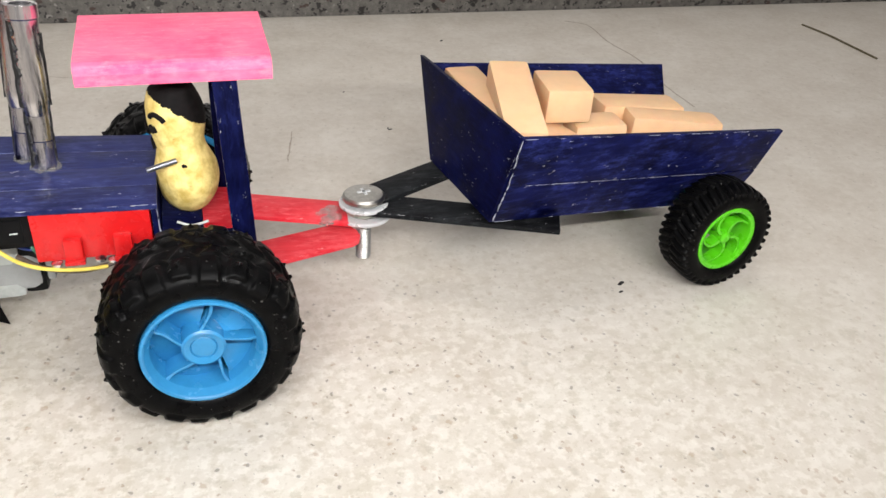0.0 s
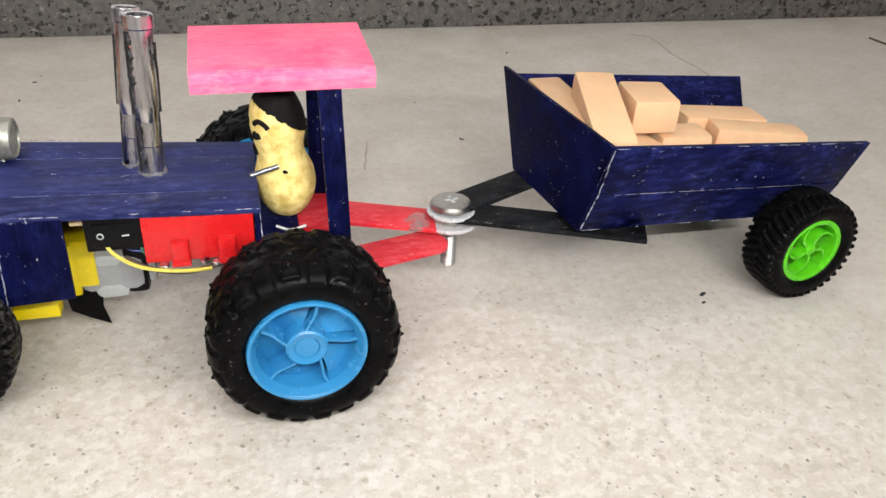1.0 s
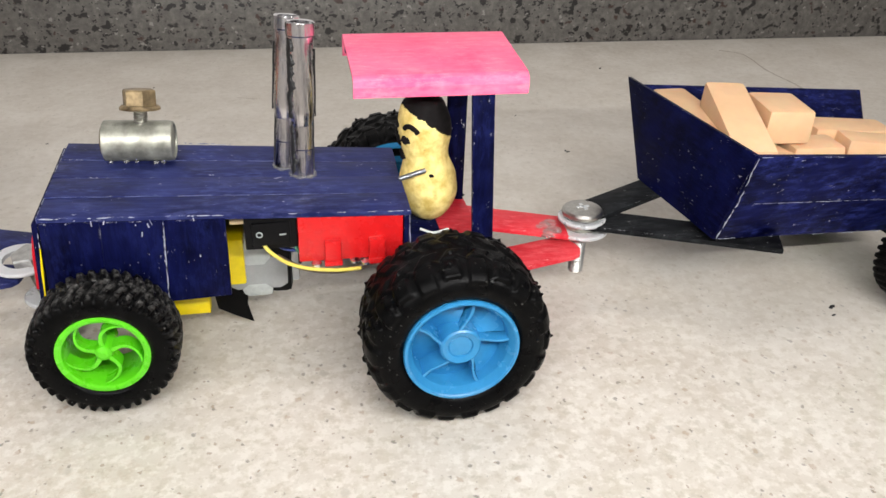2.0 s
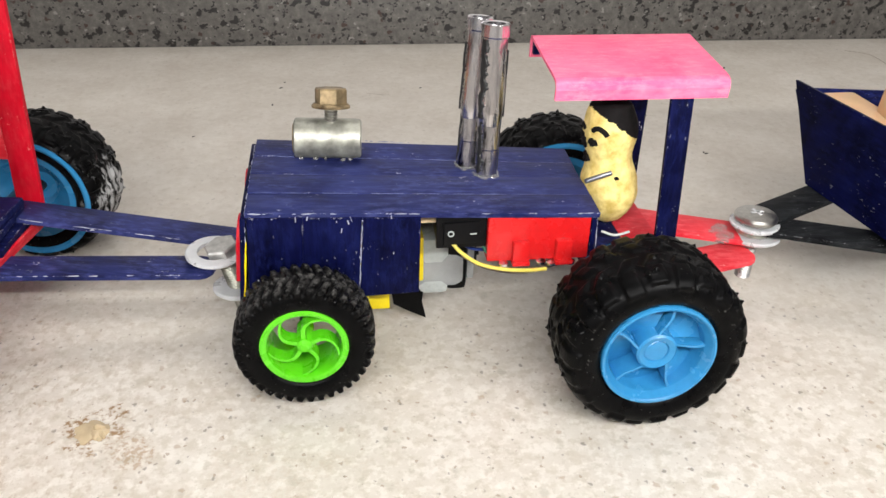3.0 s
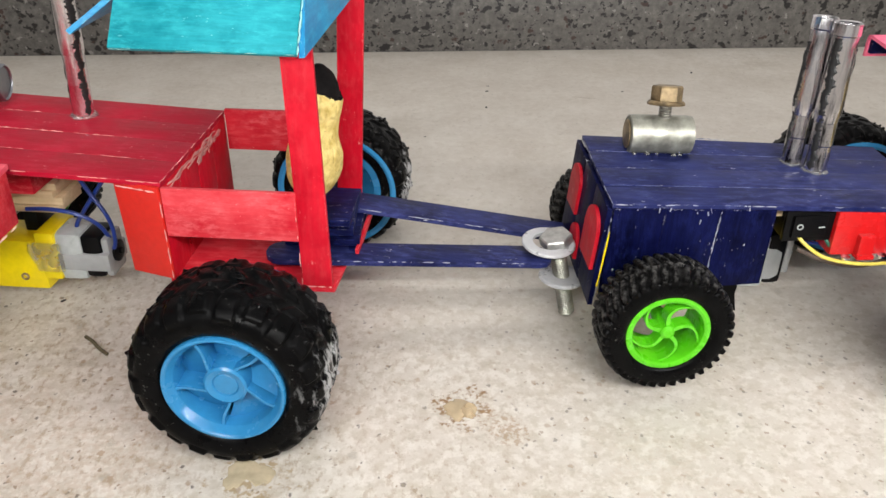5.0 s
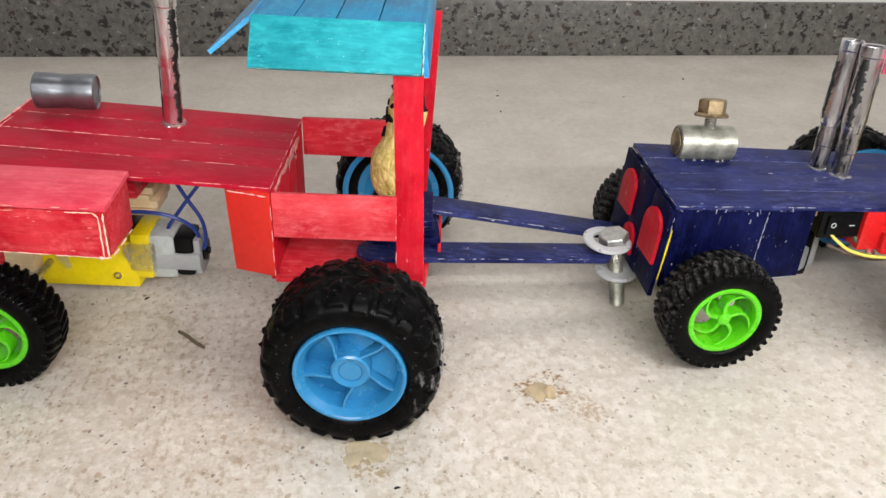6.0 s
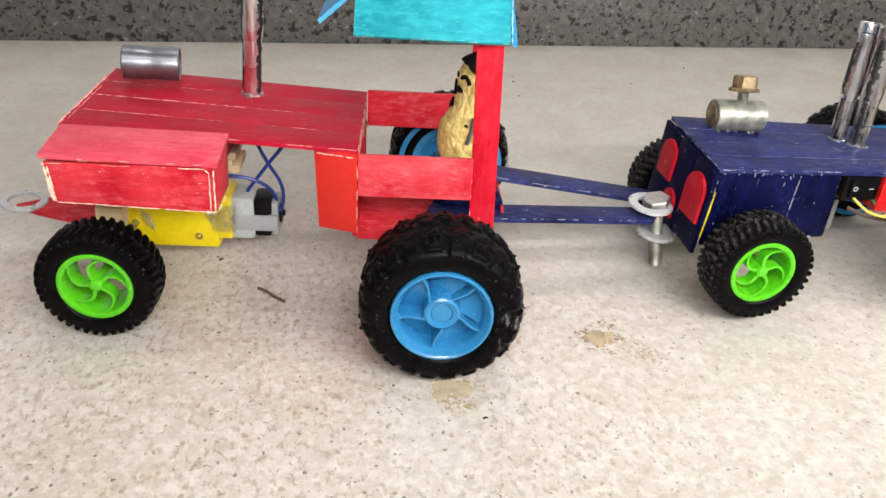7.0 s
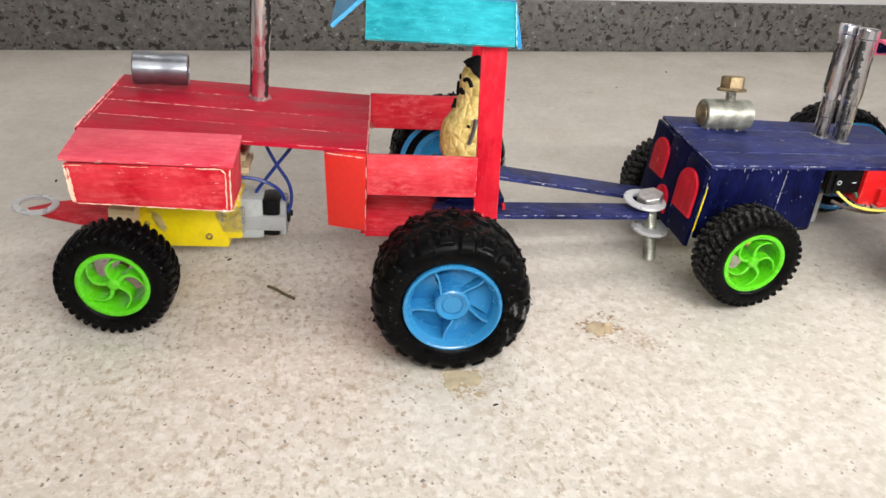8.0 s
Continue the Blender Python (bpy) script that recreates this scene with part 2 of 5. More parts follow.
red_top = painted("dark red bonnet paint", (0.34, 0.003, 0.018), (0.47, 0.008, 0.032), "x", 0.46, 0.6, RED_WORN, (0.60, 0.075, 0.11), 0.24, 0.25, 0.13)
red_y = painted("red paint, crosswise", RED, RED_HI, "y", 0.44, 0.5, RED_WORN, RED_MOTTLE, 0.4, 0.3, 0.12)
red_z = painted("red paint, upright", RED, RED_HI, "z", 0.42, 0.5, RED_WORN, RED_MOTTLE, 0.15, 0.3, 0.11)
# pale red; on the side bars flash light is put into the colour
red_pale = painted("pale red ink, part flash light", (0.52, 0.008, 0.022), (0.69, 0.035, 0.050), "x", 0.45, 0.5, (0.88, 0.55, 0.5), (0.82, 0.18, 0.19), 0.52, 0.3, 0.13)
# same red as the box, made pinker for the light on its lid
red_lid = painted("red paint, lit lid", (0.58, 0.020, 0.055), (0.78, 0.085, 0.13), "x", 0.40, 0.5, (0.88, 0.55, 0.5), (0.86, 0.20, 0.22), 0.45)
orange_red = plain("orange red card", (0.60, 0.015, 0.008), 0.5, grain=0.06)
black_x = painted("black ink on wood", (0.0015, 0.0015, 0.002), (0.006, 0.006, 0.007), "x", 0.44, 0.8, (0.42, 0.42, 0.43), (0.06, 0.066, 0.07), 0.26, 0.4, 0.05)
teal = painted("teal ink", (0.0, 0.14, 0.175), (0.008, 0.25, 0.30), "x", 0.44, 0.6, (0.3, 0.7, 0.7), (0.05, 0.47, 0.52), 0.6, 0.4, 0.15)
sky_blue = painted("bright blue ink", (0.003, 0.13, 0.31), (0.012, 0.23, 0.46), "y", 0.4, 0.5, (0.4, 0.7, 0.8), (0.04, 0.40, 0.60), 0.4)
pink = painted("fluorescent pink ink", (0.84, 0.070, 0.19), (0.93, 0.15, 0.285), "x", 0.46, 0.3, (1.0, 0.62, 0.62), (1.0, 0.33, 0.40), 0.4, 0.2, 0.2)
worn_wood = plain("pale bare wood", (0.80, 0.66, 0.55), 0.65, grain=0.15, scale=300)
worn_pink = plain("pale red-stained wood", (0.82, 0.38, 0.35), 0.6, grain=0.2, scale=300)
worn_pale = plain("pale pinkish wood", (0.84, 0.58, 0.44), 0.65, grain=0.2, scale=300)
worn_teal = plain("pale teal edge", (0.28, 0.55, 0.52), 0.6, grain=0.2, scale=300)
tape_black = plain("black cloth tape", (0.002, 0.002, 0.002), 0.6, grain=0.3, Specular_IOR_Level=0.1)
thin_navy = plain("thin navy paint over pale wood", (0.075, 0.09, 0.20), 0.6, grain=0.3, scale=300)
worn_blue = plain("pale chipped paint", (0.30, 0.31, 0.38), 0.6, grain=0.3, scale=300)
raw_wood = painted("raw craft wood", (0.55, 0.40, 0.22), (0.76, 0.60, 0.38), "x", 0.6, 0.2)


def worn_rubber(name, smear, tread_grey=0.0):
    """Dusty black rubber; smear: dried white glue wiped round one side; last value: grey on the tread, dust and flash
    light put into the colour.
    """
    m, nt, bsdf = material(name)
    base = ramp(nt, noise_at(nt, coords(nt), 250.0), (0.3, (0.001, 0.001, 0.0011)), (0.7, (0.0035, 0.0035, 0.0037)))
    at = nt.nodes.new("ShaderNodeVectorMath")
    at.operation = "DISTANCE"
    nt.links.new(coords(nt), at.inputs[0])
    at.inputs[1].default_value = (0.031, 0.0, -0.004)
    near = math_of(nt, "SUBTRACT", 1.0, step(nt, at.outputs["Value"], 0.006, 0.024))
    streaks = noise_at(nt, coords(nt, (300, 420, 130)), 1.0, 6, 0.65)
    fac = step(nt, math_of(nt, "ADD", streaks, math_of(nt, "MULTIPLY", near, 0.16)), 0.60, 0.72)
    dust = math_of(nt, "MULTIPLY", step(nt, noise_at(nt, coords(nt), 700.0, 4), 0.66, 0.74), 0.25)
    colour = mixed(nt, math_of(nt, "MULTIPLY", math_of(nt, "MULTIPLY", fac, near), smear), mixed(nt, dust, base, (0.3, 0.29, 0.27)), (0.62, 0.62, 0.62))
    if tread_grey:
        flat = nt.nodes.new("ShaderNodeVectorMath")
        flat.operation = "MULTIPLY"
        nt.links.new(coords(nt), flat.inputs[0])
        flat.inputs[1].default_value = (1, 0, 1)
        size = nt.nodes.new("ShaderNodeVectorMath")
        size.operation = "LENGTH"
        nt.links.new(flat.outputs["Vector"], size.inputs[0])
        tread = step(nt, size.outputs["Value"], 0.0222, 0.0246)
        patchy = step(nt, noise_at(nt, coords(nt), 520.0, 5, 0.65), 0.42, 0.66)
        colour = mixed(nt, math_of(nt, "MULTIPLY", math_of(nt, "MULTIPLY", tread, patchy), tread_grey), colour, (0.34, 0.33, 0.31))
    nt.links.new(colour, bsdf.inputs["Base Color"])
    nt.links.new(ramp(nt, noise_at(nt, coords(nt), 140.0, 4), (0.35, (0.2,) * 3), (0.65, (0.5,) * 3)), bsdf.inputs["Roughness"])
    bsdf.inputs["Specular IOR Level"].default_value = 0.065
    bump(nt, bsdf, streaks, 0.3, 0.0005)
    return m


rubber_smeared, rubber_dusty, rubber_greyed = worn_rubber("glue-smeared rubber", 0.7), worn_rubber("dusty rubber", 0.0), worn_rubber("dusty rubber, flash light in colour", 0.0, 0.2)
rim_blue = plain("glossy blue plastic", (0.028, 0.215, 0.45), 0.25, grain=0.05)
rim_green = plain("glossy green plastic", (0.095, 0.53, 0.010), 0.28, grain=0.05)
steel = plain("zinc plated steel", (0.50, 0.49, 0.46), 0.32, 1.0, 0.15, 500, 0.0001)


def foil_material(name, low, rough):
    """Crumpled chrome foil; dark reflections that run up the pipe are put into its colour."""
    m, nt, bsdf = material(name)
    creases = noise_at(nt, coords(nt, (260, 260, 26)), 1.0, 5, 0.65)
    colour = ramp(nt, creases, (low, (0.04, 0.04, 0.045)), (low + 0.08, (0.52, 0.51, 0.53)), (low + 0.2, (0.90, 0.88, 0.90)))
    nt.links.new(colour, bsdf.inputs["Base Color"])
    bsdf.inputs["Metallic"].default_value, bsdf.inputs["Roughness"].default_value = 1.0, rough
    dents = noise_at(nt, coords(nt, (150, 150, 60), (2, 1, 3)), 1.0, 3)
    bump(nt, bsdf, math_of(nt, "ADD", creases, dents), 0.7, 0.0006)
    return m


# the pale copy has fewer dark reflections in its colour
chrome, pale_chrome = foil_material("crumpled chrome foil", 0.36, 0.2), foil_material("pale crumpled chrome foil", 0.31, 0.27)
soot = plain("black paint seam", (0.01, 0.01, 0.01), 0.5, grain=0.4)
old_brass = plain("rusty brass plating", (0.27, 0.20, 0.11), 0.42, 0.6, 0.65, 220, 0.0002)
dull_steel = plain("dull grey steel tube", (0.33, 0.33, 0.28), 0.46, 0.6, 0.45, 170, 0.0001)
zinc = plain("grey zinc plating", (0.50, 0.50, 0.48), 0.45, 0.8, 0.2, 400, 0.0001)
matt_steel = plain("brushed grey steel", (0.25, 0.265, 0.29), 0.36, 0.9, 0.12, 300)
milky = plain("milky grey plastic", (0.68, 0.69, 0.70), 0.3, grain=0.06, Transmission_Weight=0.35)
clear_glue = plain("clear hot glue", (0.95, 0.94, 0.91), 0.18, grain=0.03, Transmission_Weight=0.88, IOR=1.4)
amber = plain("brown amber glue", (0.68, 0.58, 0.40), 0.2, grain=0.2, scale=150, Transmission_Weight=0.25, IOR=1.4)
glue_film = plain("thin glue film", (0.78, 0.36, 0.33), 0.22, grain=0.3, scale=250, Transmission_Weight=0.25, IOR=1.4)
dry_glue = plain("dried amber glue", (0.68, 0.55, 0.36), 0.14, grain=0.12, scale=200, Transmission_Weight=0.35, IOR=1.4)
yellow_plastic = plain("yellow gearbox plastic", (0.80, 0.62, 0.003), 0.35, grain=0.06)
grey_plastic = plain("translucent grey plastic", (0.42, 0.45, 0.44), 0.3, grain=0.08)
clear_grey = plain("clear grey plastic", (0.62, 0.64, 0.64), 0.2, grain=0.05, Transmission_Weight=0.5)
thin_clear = plain("thin clear plastic", (0.93, 0.93, 0.92), 0.25, grain=0.04, Transmission_Weight=0.93, IOR=1.3)
black_plastic = plain("black plastic", (0.003, 0.003, 0.0035), 0.38, grain=0.3, Specular_IOR_Level=0.14)
red_plastic = plain("glossy red plastic", (0.52, 0.010, 0.011), 0.26, grain=0.06)
wire_blue = plain("blue wire", (0.01, 0.035, 0.22), 0.35)
wire_yellow = plain("yellow wire", (0.66, 0.54, 0.09), 0.4)
wire_brown = plain("brown shade wire", (0.10, 0.07, 0.055), 0.6)
wire_green = plain("green wire", (0.01, 0.09, 0.05), 0.35)
eraser = plain("peach foam block", (0.70, 0.445, 0.255), 0.7, grain=0.05, scale=120, Subsurface_Weight=0.2, Subsurface_Scale=0.004)
dim_wall = plain("grey bounce wall", (0.42, 0.42, 0.43), 0.8, grain=0.05, scale=8)
plaster = plain("white wall", (0.72, 0.71, 0.70), 0.7, grain=0.04, scale=8)


def shell_material(name, relief):
    m, nt, bsdf = material(name)
    v = coords(nt, (1, 1, 0.55))
    net = cells(nt, v, 330.0, "DISTANCE_TO_EDGE").outputs["Distance"]
    spots = noise_at(nt, coords(nt), 260.0, 4)
    colour = ramp(nt, spots, (0.34, (0.58, 0.41, 0.10)), (0.60, (0.84, 0.67, 0.25)))
    colour = mixed(nt, math_of(nt, "MULTIPLY", step(nt, noise_at(nt, coords(nt), 700.0), 0.66, 0.72), 0.5), colour, (0.30, 0.16, 0.04))
    nt.links.new(colour, bsdf.inputs["Base Color"])
    bsdf.inputs["Roughness"].default_value = 0.65
    bump(nt, bsdf, math_of(nt, "ADD", step(nt, net, 0.0, 0.25), math_of(nt, "MULTIPLY", spots, 0.6)), relief, 0.0005)
    return m


smooth_shell, rough_shell = shell_material("smooth peanut shell", 0.22), shell_material("netted peanut shell", 0.7)
ink = plain("black ink", (0.006, 0.005, 0.005), 0.75, grain=0.5, scale=300, relief=0.0004, Specular_IOR_Level=0.12)


def floor_material():
    """Cream terrazzo: clouded, with beige blotches, fine specks and a few brown stains."""
    m, nt, bsdf = material("cream terrazzo")
    v = coords(nt)
    cloud = noise_at(nt, v, 26.0, 6, 0.65)
    colour = ramp(nt, cloud, (0.30, (0.525, 0.475, 0.405)), (0.70, (0.66, 0.62, 0.555)))
    turned = node(nt, "ShaderNodeMapping", Rotation=(0, 0, 0.5), Scale=(1.15, 1.0, 1.0))
    nt.links.new(v, turned.inputs["Vector"])
    tv = turned.outputs["Vector"]

    # the stretch with brown freckles and more dark specks
    far_off = nt.nodes.new("ShaderNodeVectorMath")
    far_off.operation = "DISTANCE"
    nt.links.new(v, far_off.inputs[0])
    far_off.inputs[1].default_value = (-0.16, -0.01, 0)
    near = math_of(nt, "SUBTRACT", 1.0, step(nt, far_off.outputs["Value"], 0.09, 0.27))
    strewn = nt.nodes.new("ShaderNodeVectorMath")
    strewn.operation = "DISTANCE"
    nt.links.new(coords(nt, (1, 2, 1)), strewn.inputs[0])
    strewn.inputs[1].default_value = (0.05, -0.16, 0)
    about = math_of(nt, "SUBTRACT", 1.0, step(nt, strewn.outputs["Value"], 0.28, 0.55))
    speckles = math_of(nt, "ADD", math_of(nt, "MULTIPLY", math_of(nt, "MAXIMUM", near, math_of(nt, "MULTIPLY", about, 0.6)), 0.75), 0.25)
    mottling = math_of(nt, "ADD", math_of(nt, "MULTIPLY", math_of(nt, "MAXIMUM", near, about), 0.6), 0.4)

    def patches(vector, scale, low, high, tint, amount, detail=5):
        nonlocal colour
        fac = math_of(nt, "MULTIPLY", step(nt, noise_at(nt, vector, scale, detail, 0.6), low, high), amount)
        colour = mixed(nt, math_of(nt, "MULTIPLY", fac, mottling), colour, tint)

    patches(coords(nt, (1, 1, 1), (0.3, 0.1, 0)), 190.0, 0.47, 0.60, (0.77, 0.74, 0.68), 0.38, 3)
    patches(v, 180.0, 0.50, 0.63, (0.45, 0.395, 0.305), 0.42, 3)
    patches(coords(nt, (1, 1, 1), (0.7, 0.4, 0)), 105.0, 0.59, 0.66, (0.42, 0.38, 0.30), 0.5)
    patches(coords(nt, (1.2, 1, 1), (0.2, 0.9, 0)), 330.0, 0.58, 0.63, (0.38, 0.33, 0.25), 0.2, 3)
    patches(coords(nt, (1, 1, 1), (0.5, 0.2, 0)), 260.0, 0.60, 0.64, (0.78, 0.76, 0.71), 0.24, 3)
    patches(coords(nt, (1.2, 1, 1), (0.1, 0.3, 0)), 520.0, 0.67, 0.72, (0.18, 0.13, 0.085), 0.42, 4)
    warp = nt.nodes.new("ShaderNodeVectorMath")
    warp.operation = "MULTIPLY_ADD"
    wob = node(nt, "ShaderNodeTexNoise", Scale=500.0, Detail=3.0)
    nt.links.new(v, wob.inputs["Vector"])
    nt.links.new(wob.outputs["Color"], warp.inputs[0])
    warp.inputs[1].default_value = (0.003, 0.003, 0.0)
    nt.links.new(tv, warp.inputs[2])
    wv = warp.outputs["Vector"]
    for scale, share, size, tint, amount in (
        (90.0, 0.14, (0.12, 0.24), (0.36, 0.33, 0.27), 0.6),
        (150.0, 0.24, (0.12, 0.24), (0.32, 0.21, 0.12), 0.65),
        (200.0, 0.32, (0.10, 0.20), (0.10, 0.085, 0.07), 0.85),
        (270.0, 0.22, (0.14, 0.22), (0.22, 0.14, 0.08), 0.75),
        (340.0, 0.09, (0.12, 0.22), (0.08, 0.065, 0.055), 0.65),
    ):
        c = cells(nt, wv, scale)
        split = nt.nodes.new("ShaderNodeSeparateColor")
        nt.links.new(c.outputs["Color"], split.inputs["Color"])
        chosen = math_of(nt, "LESS_THAN", split.outputs[0], share)
        inside = math_of(nt, "SUBTRACT", 1.0, step(nt, c.outputs["Distance"], *size))
        colour = mixed(nt, math_of(nt, "MULTIPLY", math_of(nt, "MULTIPLY", math_of(nt, "MULTIPLY", chosen, inside), speckles), amount), colour, tint)
    freckle = step(nt, noise_at(nt, coords(nt, (1, 0.6, 1), (0.5, 0.6, 0)), 330.0, 5, 0.64), 0.50, 0.65)
    drift = step(nt, noise_at(nt, coords(nt, (1, 1, 1), (0.15, 0.35, 0)), 22.0, 4), 0.28, 0.52)
    freckle = math_of(nt, "MULTIPLY", freckle, drift)
    colour = mixed(nt, math_of(nt, "MULTIPLY", math_of(nt, "MULTIPLY", near, freckle), 0.75), colour, (0.36, 0.28, 0.19))
    grain = noise_at(nt, v, 1500.0, 3)
    colour = mixed(nt, 0.09, colour, ramp(nt, grain, (0.3, (0.35, 0.35, 0.35)), (0.7, (0.65, 0.65, 0.65))), "OVERLAY")
    # brown stains: centre in mm, radius in mm, strength
    ragged = noise_at(nt, v, 110.0, 6, 0.7)
    speckled = step(nt, noise_at(nt, v, 480.0, 4), 0.44, 0.58)
    for x, y, r, amount, tint in (
        (6, 47, 11, 1.0, (0.25, 0.15, 0.07)),
        (20, 37, 11, 0.6, (0.32, 0.20, 0.10)),
        (-65, 16, 13, 0.75, (0.34, 0.23, 0.09)),
        (-168, 40, 30, 0.25, (0.44, 0.31, 0.20)),
        (-120, 20, 34, 0.25, (0.44, 0.31, 0.20)),
        (70, 15, 26, 0.14, (0.44, 0.31, 0.20)),
        (-205, -20, 40, 0.25, (0.44, 0.32, 0.20)),
        (-90, 60, 30, 0.2, (0.44, 0.32, 0.20)),
    ):
        d = nt.nodes.new("ShaderNodeVectorMath")
        d.operation = "DISTANCE"
        nt.links.new(v, d.inputs[0])
        d.inputs[1].default_value = (x * MM, y * MM, 0)
        reach = math_of(nt, "ADD", d.outputs["Value"], math_of(nt, "MULTIPLY", math_of(nt, "SUBTRACT", ragged, 0.5), r * 4.5 * MM))
        fac = math_of(nt, "MULTIPLY", math_of(nt, "SUBTRACT", 1.0, step(nt, reach, r * 0.5 * MM, r * MM)), amount)
        fac = math_of(nt, "MULTIPLY", fac, speckled)
        colour = mixed(nt, fac, colour, tint)
    nt.links.new(colour, bsdf.inputs["Base Color"])
    nt.links.new(ramp(nt, cloud, (0.3, (0.36,) * 3), (0.7, (0.5,) * 3)), bsdf.inputs["Roughness"])
    bump(nt, bsdf, grain, 0.04, 0.0002)
    return m


def granite_material():
    """Mottled dark grey stone with ragged black flecks and a few pale ones."""
    m, nt, bsdf = material("dark grey granite")
    v = coords(nt)
    colour = ramp(nt, noise_at(nt, v, 150.0, 6, 0.7), (0.30, (0.075, 0.070, 0.064)), (0.50, (0.125, 0.118, 0.108)), (0.72, (0.20, 0.188, 0.17)))
    for scale, low, high, tint, shift in ((110.0, 0.575, 0.635, (0.008, 0.007, 0.007), 0.0), (230.0, 0.62, 0.66, (0.010, 0.009, 0.009), 0.4), (120.0, 0.65, 0.69, (0.050, 0.026, 0.020), 0.7), (190.0, 0.66, 0.71, (0.27, 0.26, 0.24), 0.9)):
        fac = step(nt, noise_at(nt, coords(nt, (1, 1, 1.15), (shift, shift * 0.7, shift * 0.3)), scale, 2.5, 0.5), low, high)
        colour = mixed(nt, math_of(nt, "MULTIPLY", fac, 0.92), colour, tint)
    nt.links.new(colour, bsdf.inputs["Base Color"])
    nt.links.new(ramp(nt, noise_at(nt, v, 60.0), (0.3, (0.32,) * 3), (0.7, (0.5,) * 3)), bsdf.inputs["Roughness"])
    return m


terrazzo, granite = floor_material(), granite_material()

# ---- room ----
def structure(name, c, s, mat, label):
    bm = bmesh.new()
    box(bm, c, s)
    return tagged(new(name, mesh_of(name, bm, mat)), label, kind="structure")


structure("floor", (0, -700, -30), (5200, 4400, 60), terrazzo, "cream terrazzo floor with grey and brown chips")
bm = bmesh.new()
box(bm, (0, 509, 24), (5200, 18, 48), bevel=0.6)
tagged(new("baseboard", mesh_of("baseboard", bm, granite)), "dark grey speckled granite skirting along the wall", kind="structure")
structure("wall_north", (0, 560, 1224), (5200, 110, 2352), plaster, "plain white wall above the granite skirting")
structure("wall_foot", (0, 566, 24), (5200, 96, 48), plaster, "white wall behind the granite skirting")
# unseen walls and ceiling, added to close the room and bounce its light
structure("wall_south", (0, -2850, 1200), (5200, 100, 2400), dim_wall, "unseen plain grey wall added to close the room")
structure("wall_east", (2550, -1130, 1200), (100, 3340, 2400), dim_wall, "unseen plain grey wall added to close the room")
structure("wall_west", (-2550, -1130, 1200), (100, 3340, 2400), dim_wall, "unseen plain grey wall added to close the room")
structure("ceiling", (0, -1130, 2450), (5200, 3540, 100), dim_wall, "unseen plain grey ceiling added to close the room")

# ---- wheels ----
TO_Y = Matrix.Rotation(radians(90), 4, "X")  # turns z to -y


def moulded_tyre(name, half, segments, step_mm, relief, mat):
    """A tyre turned from half a profile (radius, offset; bead to crown), with its tread raised out of the same skin.
    relief(angle, side, s, r) gives the height in mm; s is the way from the crown along the profile."""
    line = np.array([(r, h) for r, h in half] + [(r, -h) for r, h in half[::-1]])
    way = np.concatenate(([0], np.cumsum(np.hypot(*np.diff(line, axis=0).T))))
    count = int(way[-1] / step_mm)
    at = np.linspace(0, way[-1], count)
    rs, hs = np.interp(at, way, line[:, 0]), np.interp(at, way, line[:, 1])
    soft = np.array([0.25, 0.5, 0.25])
    for k in range(2):
        rs[1:-1], hs[1:-1] = np.convolve(rs, soft, "valid"), np.convolve(hs, soft, "valid")
    dr, dh = np.gradient(rs), np.gradient(hs)
    size = np.hypot(dr, dh)
    nr, nh = -dh / size, dr / size
    verts, faces = [], []
    for i in range(segments):
        a = 2 * math.pi * i / segments
        for j in range(count):
            s = at[j] - way[-1] / 2
            up = relief(a, 1 if s < 0 else -1, abs(s), rs[j])
            r, h = rs[j] + nr[j] * up, hs[j] + nh[j] * up
            verts.append((r * math.sin(a) * MM, -h * MM, r * math.cos(a) * MM))
    for i in range(segments):
        p, q = i * count, (i + 1) % segments * count
        for j in range(count):
            k = (j + 1) % count
            faces.append((p + j, p + k, q + k, q + j))
    me = bpy.data.meshes.new(name)
    me.from_pydata(verts, [], faces)
    bm = bmesh.new()
    bm.from_mesh(me)
    bpy.data.meshes.remove(me)
    return mesh_of(name, bm, mat, sharp=48)


def edge_of(x, half, soft):
    """1 inside half, 0 past half + soft."""
    t = min(1.0, max(0.0, (half + soft - abs(x)) / soft))
    return t * t * (3 - 2 * t)


def knobs(a, side, s, r):
    """Tread of the large tyres: shoulder blocks, slanted inner blocks and short moulding pegs."""
    n = 22
    u = a * n / (2 * math.pi) + (0.5 if side > 0 else 0.0)
    pitch = 2 * math.pi * r / n
    u1, k1 = (u + 0.5) % 1.0 - 0.5, int(u + 0.5) % n
    low, high = 7.8, (17.0 if k1 % 2 else 14.6)
    up = 1.05 * edge_of(u1 * pitch, 2.4, 1.0) * edge_of(s - (low + high) / 2, (high - low) / 2, 0.9)
    v = u + 0.5 + 0.075 * s
    u2, k2 = (v + 0.5) % 1.0 - 0.5, int(v + 0.5) % n
    up = max(up, 0.95 * edge_of(u2 * pitch, 2.2, 0.9) * edge_of(s - 4.2, 2.2, 1.0))
    u3 = (u + 0.25 - 0.11 * s + 0.5) % 1.0 - 0.5
    up = max(up, 0.6 * edge_of(u3 * pitch, 0.8, 0.6) * edge_of(s - 6.9, 1.5, 0.8))
    if k1 % 2 == 0:
        up += 1.15 * edge_of(u1 * pitch, 0.45, 0.25) * edge_of(s - 10.4, 0.45, 0.3)
    if k2 % 2:
        up += 1.0 * edge_of(u2 * pitch, 0.45, 0.25) * edge_of(s - 4.3, 0.45, 0.3)
    return up


